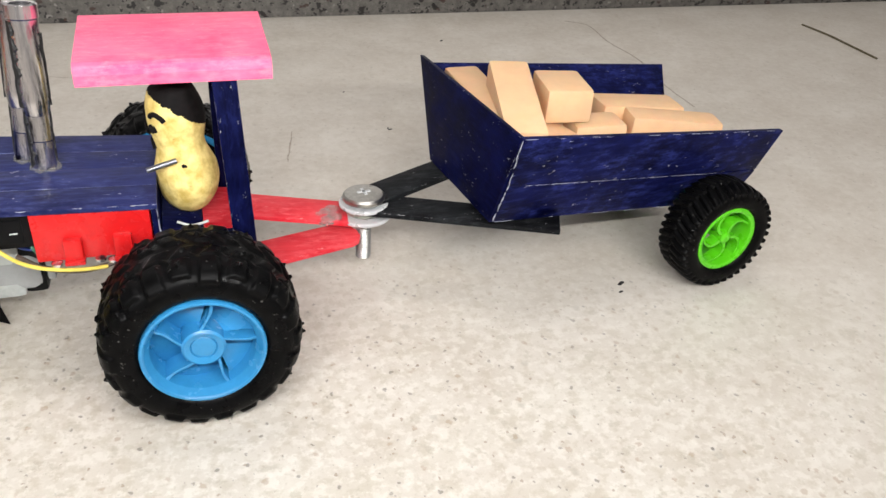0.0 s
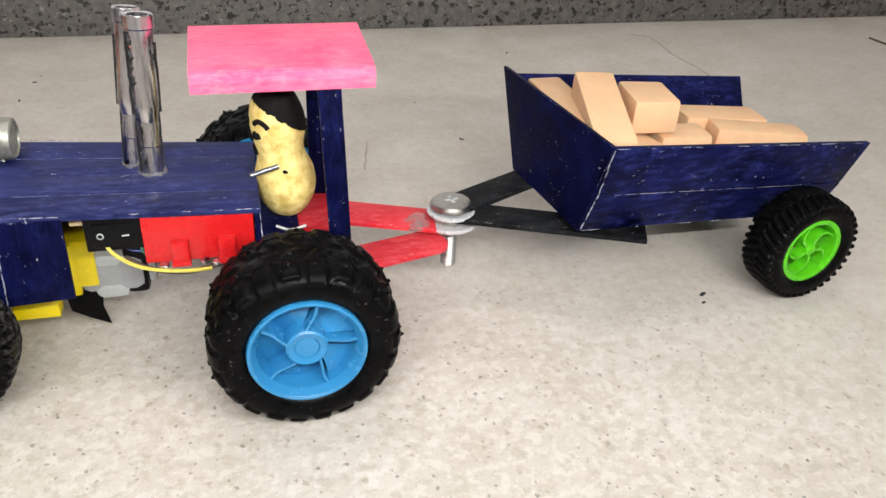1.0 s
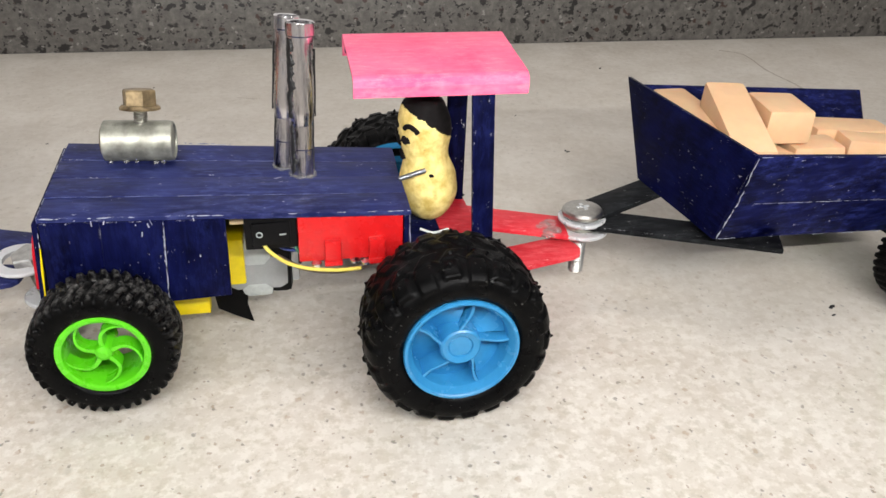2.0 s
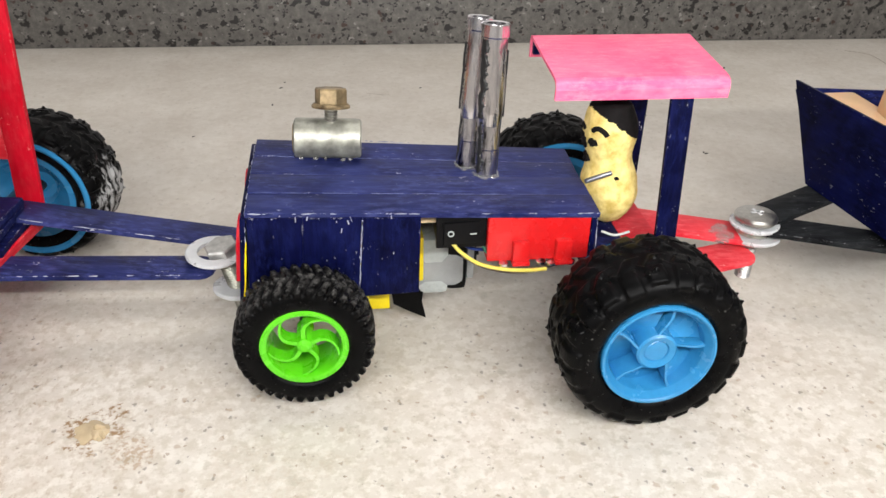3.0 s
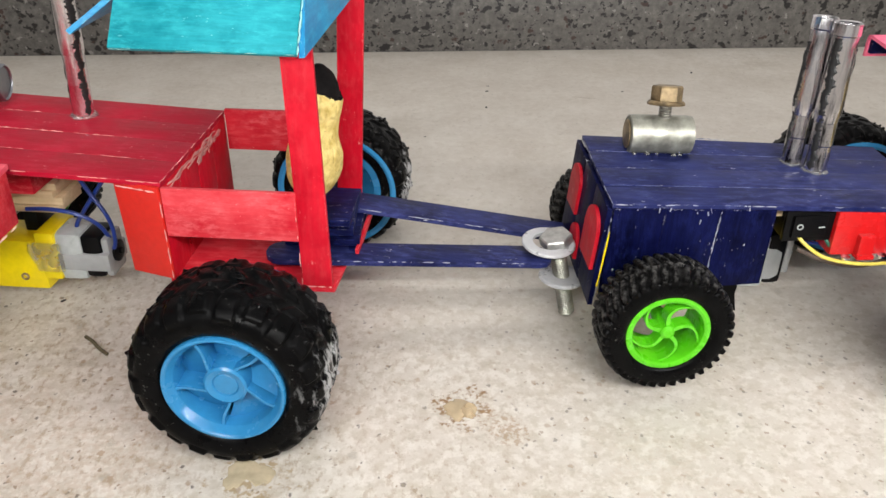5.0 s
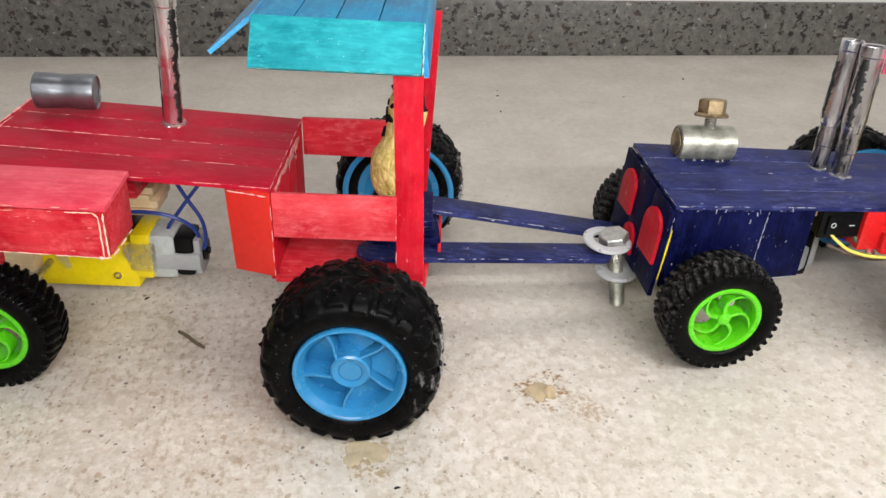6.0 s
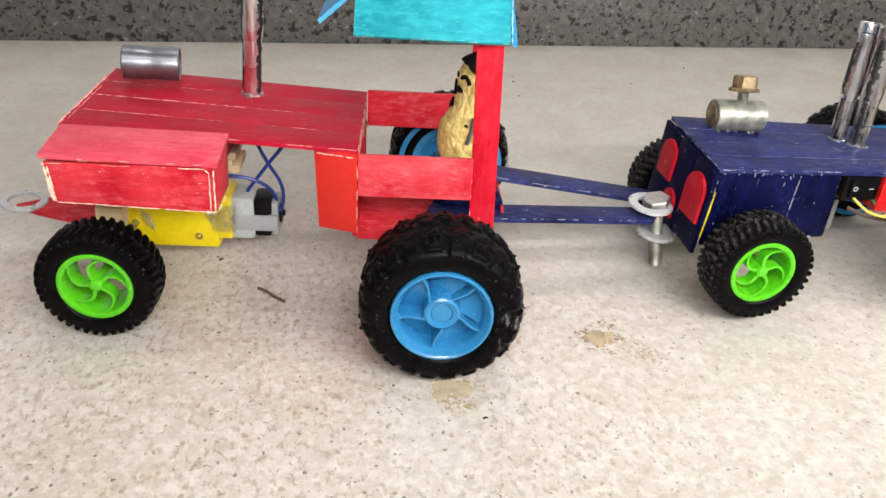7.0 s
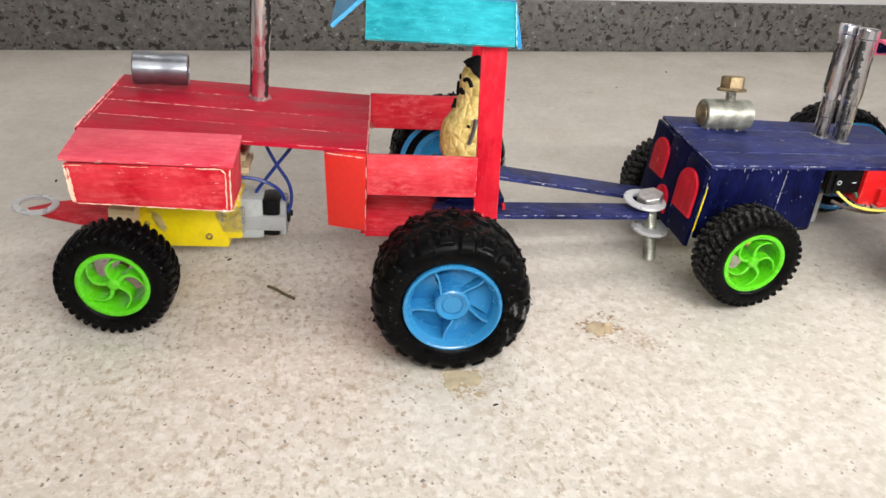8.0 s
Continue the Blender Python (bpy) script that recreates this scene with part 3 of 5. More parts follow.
def ribs(a, side, s, r):
    """Tread of the small tyres: slanted teeth in two rows that meet half a step apart at the crown."""
    n = 38
    u = a * n / (2 * math.pi) + (0.5 if side > 0 else 0.0) + 0.085 * s
    u1 = (u + 0.5) % 1.0 - 0.5
    ramp_up = 1.0 - 0.3 * (u1 + 0.5)
    return 1.65 * ramp_up * edge_of(u1 * 3.8, 0.75, 0.7) * edge_of(s - 4.6, 4.3, 0.9)


def big_tyre(mat):
    """Knobby tyre, 65 mm across and 31 mm wide; its near side is towards -y."""
    half = [(19.0, 10.8), (19.5, 13.2), (20.4, 14.8), (22.4, 16.0), (25.0, 16.4), (27.6, 15.6), (29.4, 14.0), (30.5, 11.8), (31.2, 8.0), (31.5, 3.0), (31.6, 0.0)]
    return moulded_tyre("tyre", half, 330, 0.62, knobs, mat)


def small_tyre(mat):
    """Ribbed tyre, 50 mm across and 19 mm wide."""
    half = [(14.8, 7.2), (15.0, 7.8), (15.8, 9.0), (18.0, 9.7), (20.6, 9.5), (22.2, 8.5), (22.9, 6.6), (23.1, 2.0), (23.1, 0.0)]
    return moulded_tyre("tyre", half, 342, 0.6, ribs, mat)


def blade(bm, inner, outer, a0, a1, y0, y1, thick, bend=0.0, steps=8):
    """A curved fin that runs from radius inner at angle a0 to radius outer at a1, from depth y0 to y1."""
    left, right = [], []
    for i in range(steps + 1):
        t = i / steps
        r = inner + (outer - inner) * t
        a = a0 + (a1 - a0) * t + bend * math.sin(math.pi * t)
        w = thick * (1.0 - 0.25 * math.sin(math.pi * t)) / 2
        x, z = math.cos(a), math.sin(a)
        nx, nz = -z, x
        for out, sgn in ((left, 1), (right, -1)):
            out.append([bm.verts.new(vec((r * x + sgn * w * nx, y, r * z + sgn * w * nz))) for y in (y0, y1)])
    for i in range(steps):
        for side in (left, right):
            bm.faces.new((side[i][0], side[i + 1][0], side[i + 1][1], side[i][1]))
        for k in (0, 1):
            bm.faces.new((left[i][k], left[i + 1][k], right[i + 1][k], right[i][k]))
    for e in (0, steps):
        bm.faces.new((left[e][0], left[e][1], right[e][1], right[e][0]))


def blue_rim():
    bm = bmesh.new()
    ring = [(19.5, -8.0), (19.9, -14.8), (19.6, -15.6), (18.9, -15.7), (18.3, -15.2), (16.7, -12.6), (16.4, -11.4), (16.5, 9.0), (17.0, 12.0), (26.0, 16.9), (27.6, 16.7), (27.4, 15.9), (19.6, 12.8)]
    lathe(bm, [(r, -y) for r, y in ring], 56, TO_Y, closed=True)
    hub = [(0.01, -12.3), (3.8, -12.3), (4.1, -12.0), (4.4, -12.6), (6.2, -13.2), (7.0, -12.6), (7.2, -8.0), (7.2, 2.0), (0.01, 2.0)]
    lathe(bm, [(r, -y) for r, y in hub], 36, TO_Y)
    lathe(bm, [(r, -y) for r, y in [(7.0, 1.0), (16.6, 9.6), (17.2, 12.6), (25.6, 15.4), (25.6, 15.9), (16.9, 13.4), (6.6, 2.0)]], 48, TO_Y, closed=True)
    for k in range(5):
        a = 2 * math.pi * k / 5 + 1.45
        blade(bm, 6.0, 17.6, a, a - 0.30, -12.6, -3.2, 1.1, bend=-0.14)
        # the dished plate between two ribs
        cols = 8
        for face_y in (0.0, 1.0):
            grid = []
            for i in range(cols + 1):
                t = i / cols
                row = []
                for r in (6.2, 10.0, 14.0, 16.9):
                    lag = -0.30 * (r - 6.0) / 11.6
                    g = a + lag - 0.01 + t * (2 * math.pi / 5 - 0.10)
                    y = -3.8 - 4.6 * (1 - t) + face_y - 0.6 * math.sin((r - 6) / 11 * math.pi)
                    row.append(bm.verts.new(vec((r * math.cos(g), y, r * math.sin(g)))))
                grid.append(row)
            for i in range(cols):
                for j in range(3):
                    bm.faces.new((grid[i][j], grid[i + 1][j], grid[i + 1][j + 1], grid[i][j + 1]))
    return mesh_of("rim", bm, rim_blue)


def green_rim():
    bm = bmesh.new()
    ring = [(15.4, -6.0), (15.5, -9.2), (15.1, -9.8), (14.0, -10.0), (13.0, -9.6), (12.6, -8.4), (12.4, -1.0), (12.4, 7.0), (15.4, 8.0)]
    lathe(bm, [(r, -y) for r, y in ring], 48, TO_Y, closed=True)
    hub = [(0.01, -9.6), (1.6, -9.5), (2.6, -8.9), (3.0, -7.5), (3.0, 3.0), (0.01, 3.0)]
    lathe(bm, [(r, -y) for r, y in hub], 24, TO_Y)
    for k in range(5):
        a = 2 * math.pi * k / 5 + 1.2
        blade(bm, 2.2, 12.9, a, a - 0.75, -8.4, -3.0, 1.7, bend=0.32, steps=10)
    return mesh_of("rim", bm, rim_green)


def wheel_hub(length, radius):
    bm = bmesh.new()
    lathe(bm, [(0.01, -length), (radius, -length), (radius, 6.0), (0.01, 6.0)], 16, TO_Y)
    return mesh_of("wheel", bm, soot)


BIG_TYRE, SMEARED_TYRE, SMALL_TYRE, GREYED_TYRE, BLUE_RIM, GREEN_RIM = big_tyre(rubber_dusty), big_tyre(rubber_smeared), small_tyre(rubber_dusty), small_tyre(rubber_greyed), blue_rim(), green_rim()


def wheel(parent, at, big, spin=0.0, far=False, axle=18.0, yaw=0.0, smeared=False, roll=0.0):
    """A wheel whose middle is at; far wheels look to +y. spin turns its rim."""
    m = pose(*vec(at), 0, 0, yaw + (180 if far else 0))
    hub = piece("wheel", wheel_hub(axle, 2.2), parent, m)
    tyre = (SMEARED_TYRE if smeared else BIG_TYRE) if big else (GREYED_TYRE if smeared else SMALL_TYRE)
    words = "knobby black rubber tyre" if big else "ribbed black rubber tyre"
    if smeared:
        words += " with white glue smears" if big else " with dust and painted flash light on its ribs"
    piece("tyre", tyre, hub, pose(0, 0 if big else -1.6 * MM, 0) @ Matrix.Rotation(radians(roll), 4, "Y"), words)
    words = "blue plastic rim with five curved ribs" if big else "green plastic rim with five swirled spokes"
    piece("rim", BLUE_RIM if big else GREEN_RIM, hub, Matrix.Rotation(radians(spin), 4, "Y"), words)
    return hub


def gear_motor(parent, at, tall=22.0, drop=0.0, lift=0.0):
    """Yellow hobby gear motor, 70 mm long, gearbox at -x and grey motor at +x."""
    m = pose(*vec(at))
    base = bmesh.new()
    box(base, (-15.5, 0, 0), (43, 18.8, 22.5), bevel=1.2)
    box(base, (-31, 0, 0), (8, 10, 6), bevel=0.8)
    box(base, (8.5, 0, 2.6 + lift * 0.5), (8, 18.8, 20.0 + lift * 0.4), bevel=1.0)
    for x, z in ((-3, -5), (-31, 5)):
        lathe(base, [(0.01, 0.0), (1.6, 0.0), (1.6, 0.9), (0.01, 0.9)], 14, between((x, -9.3, z), (x, -20, z)))
    body = part("gear_motor", base, yellow_plastic, parent, "yellow plastic gearbox with a grey motor")
    body.matrix_basis = m
    bm = bmesh.new()
    box(bm, (16.5, 0, lift - drop), (13, 16.4, tall), bevel=3.2)
    part("motor_can", bm, grey_plastic, body, "grey motor housing")
    bm = bmesh.new()
    box(bm, (26.0, 0, lift - drop), (9, 14.8, tall - 2.4), bevel=2.8)
    part("motor_cap", bm, black_plastic, body, "black plastic motor end cap")
    bm = bmesh.new()
    box(bm, (19 - drop, 0, lift - 2.0 - drop), (29 - 2 * drop, 16.8, 8.0 + 4 * drop), bevel=1.0 + 1.6 * drop)
    box(bm, (31.8, 0, lift - 0.5), (3.2, 13, 17.5), bevel=1.4)
    strap = part("strap", bm, clear_grey, body, "clear plastic motor strap")
    if lift:
        bm = bmesh.new()
        box(bm, (8.6, 0, lift + 0.4), (11.5, 20.2, 13.5), bevel=1.2)
        part("strap_end", bm, thin_clear, strap, "thin clear end of the strap over the gearbox")
    bm = bmesh.new()
    lathe(bm, [(0.01, 0.0), (4.6, 0.0), (4.6, 1.2), (1.5, 1.6), (1.5, 2.6), (0.01, 2.6)], 20, between((33.2, 0, lift), (60, 0, lift)))
    part("bearing", bm, black_plastic, body, "black round motor bearing")
    for x, z in ((-3, -5),):
        bm = bmesh.new()
        lathe(bm, [(0.01, 0.0), (1.7, 0.0), (1.7, 0.5), (1.1, 0.9), (0.7, 0.2), (0.01, 0.1)], 16, between((x, -9.9, z), (x, -20, z)))
        part("screw", bm, old_brass, body, "small brass screw")
    return body


def peanut_doll(name, at, lean, turn, height, low_r, high_r, cap, beret, arm, shell, label, sway=0.0):
    """A whole peanut with an ink cap and a few ink dabs, as one mesh. cap: how far its rim drops at the back."""
    bm = bmesh.new()
    rows, segs = 130, 128
    rings = []
    knots = [(0, 0.02), (0.03, 0.42), (0.09, 0.70), (0.17, 0.90), (0.27, 1.0), (0.38, 0.96), (0.46, 0.86), (0.53, 0.80), (0.60, 0.82), (0.68, 0.92), (0.76, 0.97), (0.84, 0.93), (0.91, 0.76), (0.965, 0.48), (1.0, 0.02)]
    if not beret:
        knots = knots[:-3] + [(0.90, 0.84), (0.955, 0.74), (0.99, 0.60), (1.0, 0.02)]
    fine = np.interp(np.linspace(0, 1, 201), [k[0] for k in knots], [k[1] for k in knots])
    fine = np.convolve(np.pad(fine, 6, mode="edge"), np.ones(13) / 13, mode="valid")
    for i in range(rows + 1):
        t = i / rows
        h = t * height
        mixr = min(1.0, max(0.0, (t - 0.4) / 0.25))
        r = max(0.05, float(fine[round(t * 200)]) * (low_r + (high_r - low_r) * mixr))
        if i in (0, rows):
            r = 0.05
        ring = []
        for k in range(segs):
            a = 2 * math.pi * k / segs
            ridge = 1 + 0.006 * math.sin(a * 11 + 0.4 * math.sin(h * 0.4)) + 0.05 * noise.noise((math.cos(a) * 1.4, math.sin(a) * 1.4, h * 0.12))
            ring.append(bm.verts.new(vec((r * ridge * math.cos(a), r * ridge * math.sin(a), h))))
        rings.append(ring)
    for low, high in zip(rings, rings[1:]):
        for k in range(segs):
            j = (k + 1) % segs
            f = bm.faces.new((low[k], low[j], high[j], high[k]))
            c = f.calc_center_median() / MM
            edge = height * (0.90 - cap * (c.x + 5) / 20) + 0.9 * noise.noise((c.x * 0.45, c.y * 0.45, 3))
            f.material_index = 1 if c.z > edge else 0
    bm.faces.new(rings[0][::-1])
    f = bm.faces.new(rings[-1])
    f.material_index = 1
    for v in {v for f in bm.faces if f.material_index for v in f.verts if all(g.material_index for g in v.link_faces)}:
        v.co.x, v.co.y = v.co.x * (1 + 0.03 * beret) - beret * 0.8 * MM, v.co.y * (1 + 0.03 * beret)
    for v in bm.verts:
        t = min(1.0, max(0.0, (v.co.z / MM / height - 0.35) / 0.3))
        v.co.x += sway * t * t * (3 - 2 * t) * MM
    mark = len(bm.faces)
    # ink dabs, given by angle and height, laid along the shell
    for a0, h0, a1, h1, w in (
        (214, 0.79, 250, 0.765, 2.1), (212, 0.695, 219, 0.685, 3.8), (172, 0.80, 190, 0.78, 2.0), (178, 0.75, 181, 0.66, 2.8), (186, 0.72, 190, 0.65, 2.6),
        (180, 0.65, 190, 0.64, 2.0), (178, 0.59, 196, 0.53, 3.0), (172, 0.52, 186, 0.56, 2.8), (267, 0.435, 271, 0.43, 1.4)):
        pts = []
        for s in range(6):
            t = s / 5
            a, h = radians(a0 + (a1 - a0) * t), height * (h0 + (h1 - h0) * t + (0.035 if a1 - a0 > 30 else 0.01) * math.sin(math.pi * t))
            k = min(rows, int(h / height * rows))
            v = rings[k][int(a / (2 * math.pi) * segs) % segs].co / MM
            out = 1 - w * 0.12 / max(1.0, math.hypot(v.x, v.y))
            pts.append((v.x * out, v.y * out, h))
        tube(bm, pts, w * 0.5, 8, 3)
    bm.faces.ensure_lookup_table()
    for f in bm.faces[mark:]:
        f.material_index = 1
    mark = len(bm.faces)
    # the bent wire that serves as an arm
    tube(bm, [(low_r * u, low_r * v, height * h) for u, v, h in arm], 1.0, 8, 5)
    bm.faces.ensure_lookup_table()
    for f in bm.faces[mark:]:
        f.material_index = 2
    ob = new(name, mesh_of(name, bm, shell, ink, matt_steel, sharp=60))
    ob.matrix_basis = pose(*vec(at), *lean, turn)
    return tagged(ob, label, "peanut doll", "peanut dolls on the tractors")


def hex_head(bm, m, across, low, high):
    r = across / 2 / math.cos(math.pi / 6)
    tmp = bmesh.new()
    lathe(tmp, [(0.01, low), (r * 0.96, low), (r, low + 0.4), (r, high - 0.6), (r * 0.92, high), (0.01, high)], 6, m)
    finish(bm, tmp)


def thread(bm, m, radius, low, high, pitch=1.1):
    n = int((high - low) / pitch)
    prof = [(0.01, low)]
    for i in range(n):
        h = low + i * pitch
        prof += [(radius * 0.87, h), (radius, h + pitch * 0.5)]
    prof += [(radius * 0.87, low + n * pitch), (0.01, low + n * pitch)]
    lathe(bm, prof, 20, m)


def washer(bm, m, outer, inner, low, high):
    e = min(0.5, (high - low) / 3)
    lathe(bm, [(inner, low), (outer - e, low), (outer, low + e), (outer, high - e), (outer - e, high), (inner, high)], 40, m, closed=True)


# ---- blue tractor ----
BX, BY = 123, 103


def B(x, y, z):
    return (x - BX, y - BY, z)


blue = thing("toy_tractor", (BX, BY, 0), "handmade navy blue craft-stick tractor with a pink roof", "toy tractor", "craft-stick tractors")
# bonnet: four sticks lengthwise, the front a little higher
ys = [74.5, 88.5, 102.5, 116.5, 131.0]
for i in range(4):
    y0, y1 = ys[i] + 0.04, ys[i + 1] - 0.04
    dz = (0.0, 0.3, 0.2, 0.2)[i]
    bm = bmesh.new()
    back = 186.6 if i < 3 else 187.2
    front = 60.9 if i < 3 else 61.3
    slab(bm, [B(front, y0, 67.6 + dz + (y0 - 74) * 0.065), B(back, y0, 63.0 + dz), B(back, y1, 63.4 + dz), B(front, y1, 67.6 + dz + (y1 - 74) * 0.065)], 2.0)
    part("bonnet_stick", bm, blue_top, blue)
# side walls of the front box: upright sticks
for y, flip in ((74.0, 1), (131.0, -1)):
    xs = [61.5, 80.5, 101.0, 121.5]
    for i in range(3):
        x0, x1 = xs[i] + (0.02, 0.02, 0.12)[i], xs[i + 1] - (0.02, 0.12, 0.1)[i]
        z0 = 29.5 + i * 1.2
        q = [B(x0 - 2, y, z0), B(x1 - (2 if i < 2 else 0.5), y, z0 + 1), B(x1, y, 65.4 - i * 0.7), B(x0, y, 66.0 - i * 0.7)]
        if flip < 0:
            q = q[::-1]
        bm = bmesh.new()
        slab(bm, q, 2.0, 0.2)
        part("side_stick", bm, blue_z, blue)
bm = bmesh.new()
worn_line(bm, B(99.0, 74.0, 31.5), B(100.9, 74.0, 64.0), 0.22, 3, 0.06, 8)
for k, (x, z) in enumerate(((78, 65.0), (82, 65.2), (86, 65.1), (92, 63.6), (96, 63.2), (97, 64.4), (111, 64.6), (70, 65.4), (101, 52.5), (93.6, 60.0))):
    box(bm, B(x, 73.95, z), (0.35 + 0.15 * math.sin(k * 2.1), 0.25, 1.3 + 0.9 * math.cos(k * 1.3)), (0, 20 * math.sin(k), 0), bevel=0.15)
part("worn_edge", bm, worn_blue, blue, "pale chips and a pale seam in the navy paint", kind="stuff")
# front wall: three upright boards
ys = [74.2, 93.5, 112.0, 131.0]
for i in range(3):
    bm = bmesh.new()
    slab(bm, [B(61.2, ys[i] + 0.15, 65.7 + (ys[i] - 74.2) * 0.065), B(61.2, ys[i + 1] - 0.15, 65.7 + (ys[i + 1] - 74.2) * 0.065), B(57.5, ys[i + 1] - 0.15, 26.0), B(57.5, ys[i] + 0.15, 25.0)][::-1], 2.0)
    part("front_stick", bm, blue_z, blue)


def headlight(y, z, r, height, label):
    """A half-round card standing off the front wall."""
    pts = [(r, -height * 0.45)]
    for i in range(11):
        a = math.pi * i / 10
        pts.append((r * math.cos(a), height * 0.55 - r + r * math.sin(a)))
    pts.append((-r, -height * 0.45))
    bm = bmesh.new()
    slab(bm, [B(55.7 + (z + v - 25) * 0.087, y + u, z + v) for u, v in pts], 1.6, 0.25)
    ob = part("headlight", bm, red_z, blue, label)
    bm = bmesh.new()
    tube(bm, [B(56.6 + (z + v - 25) * 0.087, y - u * 1.04, z + v * 1.02) for u, v in pts[:7]], 0.42, 6, 2)
    part("edge", bm, worn_wood, ob, "pale unpainted card edge")


headlight(85.6, 49.0, 8.8, 22, "red half-round card headlight")
headlight(118.0, 53.5, 7.6, 19, "red half-round card headlight")
headlight(106.0, 36, 6.0, 13, "red half-round card grille")
bm = bmesh.new()
tube(bm, [B(58.0, 73.5, 34), B(58.8, 73.45, 40), B(59.6, 73.45, 48), B(60.6, 73.5, 57)], [0.4, 0.25, 0.42, 0.2], 6, 4)
part("corner_strip", bm, yellow_plastic, blue, "thin yellow strip at the corner")
bm = bmesh.new()
worn_line(bm, B(60.85, 75, 67.5), B(60.85, 130, 71.1), 0.16, 51, 0.35, 4)
worn_line(bm, B(57.4, 93.5, 27), B(60.2, 93.5, 60), 0.2, 52, 0.15, 8)
worn_line(bm, B(57.6, 74.1, 27), B(60.9, 74.1, 64), 0.18, 53, 0.6, 4)
for k, (x0, x1) in enumerate(((62, 68), (77, 84), (90, 92), (109, 121), (143, 146), (160, 163), (178, 186))):
    worn_line(bm, B(x0, 74.45, 67.45 - (x0 - 61) * 0.0365), B(x1, 74.45, 67.45 - (x1 - 61) * 0.0365), 0.24, 54 + k, 0.3, 3)
worn_line(bm, B(104, 130.9, 69.4), B(122, 130.9, 68.0), 0.22, 67, 0.4, 3)
part("worn_edge", bm, worn_blue, blue, "pale worn bonnet and front edges", kind="stuff")
bm = bmesh.new()
worn_line(bm, B(63, 88.5, 68.6), B(186, 88.5, 63.3), 0.12, 64, 0.3, 9)
worn_line(bm, B(66, 116.5, 70.3), B(186, 116.5, 63.6), 0.12, 66, 0.3, 9)
part("pale_joint", bm, thin_navy, blue, "pale joint lines between the bonnet sticks", kind="stuff")
# rear wall of the bonnet and the driver's platform
bm = bmesh.new()
slab(bm, [B(186.2, 76, 36), B(186.2, 131, 36), B(186.2, 131, 60.8), B(186.2, 76, 60.6)], 2.0)
part("rear_wall", bm, blue_y, blue)
bm = bmesh.new()
slab(bm, [B(186.5, 80, 46), B(201, 80, 44.3), B(201, 125, 44.3), B(186.5, 125, 46)], 3.0)
part("platform", bm, blue_x, blue)
bm = bmesh.new()
slab(bm, [B(201.2, 88, 44.2), B(217, 88, 42.6), B(217, 125, 42.6), B(201.2, 125, 44.2)], 3.0)
part("platform", bm, red_x, blue, "dark red board behind the peanut")
bm = bmesh.new()
worn_line(bm, B(186.4, 75.9, 40), B(186.4, 75.9, 63), 0.2, 11, 0.1, 8)
part("worn_edge", bm, worn_blue, blue, "pale worn rear corner", kind="stuff")
bm = bmesh.new()
box(bm, B(152, 121, 50), (66, 14, 20), bevel=1.0)
part("inner_beam", bm, blue_x, blue, "dark inner frame under the bonnet")
# roof on two posts
for y in (79.5, 121.0):
    bm = bmesh.new()
    foot = 211.4 if y < 100 else 208.4
    slab(bm, [B(foot, y, 40), B(foot + 8, y, 40), B(216.5, y + (1 if y < 100 else 0), 106), B(208.3, y + (1 if y < 100 else 0), 106)], 2.0)
    part("post", bm, blue_z, blue)
prof = [(79.9, 103.6), (79.4, 107.4), (79.7, 109.0), (80.6, 110.2), (82.0, 110.9), (84.5, 111.3), (101, 112.8), (119.5, 114.6), (121.8, 114.2), (122.6, 112.4), (122.9, 106.0)]
tmp = bmesh.new()
inner = []
for i, (y, z) in enumerate(prof):
    a, b = Vector(prof[max(i - 1, 0)]), Vector(prof[min(i + 1, len(prof) - 1)])
    d = (b - a).normalized()
    inner.append((y + d.y * 1.3, z - d.x * 1.3))
xs = (167.0, 228.3)
for k in range(len(prof) - 1):
    pts = []
    for x in xs:
        pts.append([tmp.verts.new(vec(B(x, *p))) for p in (prof[k], prof[k + 1], inner[k + 1], inner[k])])
    for i in range(4):
        j = (i + 1) % 4
        if (i == 1 and k < len(prof) - 2) or (i == 3 and k > 0):
            continue
        tmp.faces.new((pts[0][i], pts[0][j], pts[1][j], pts[1][i]))
    tmp.faces.new(pts[0])
    tmp.faces.new(pts[1][::-1])
bmesh.ops.remove_doubles(tmp, verts=tmp.verts[:], dist=0.00002)
part("roof", tmp, pink, blue, "fluorescent pink card roof with folded edges")
bm = bmesh.new()
slab(bm, [B(167.8, 119.4, 107.5), B(227, 119.4, 107.5), B(227, 121.4, 107.5), B(167.8, 121.4, 107.5)][::-1], 5.0, 0.2)
part("roof_rail", bm, blue_x, blue, "navy blue stick under the roof edge")


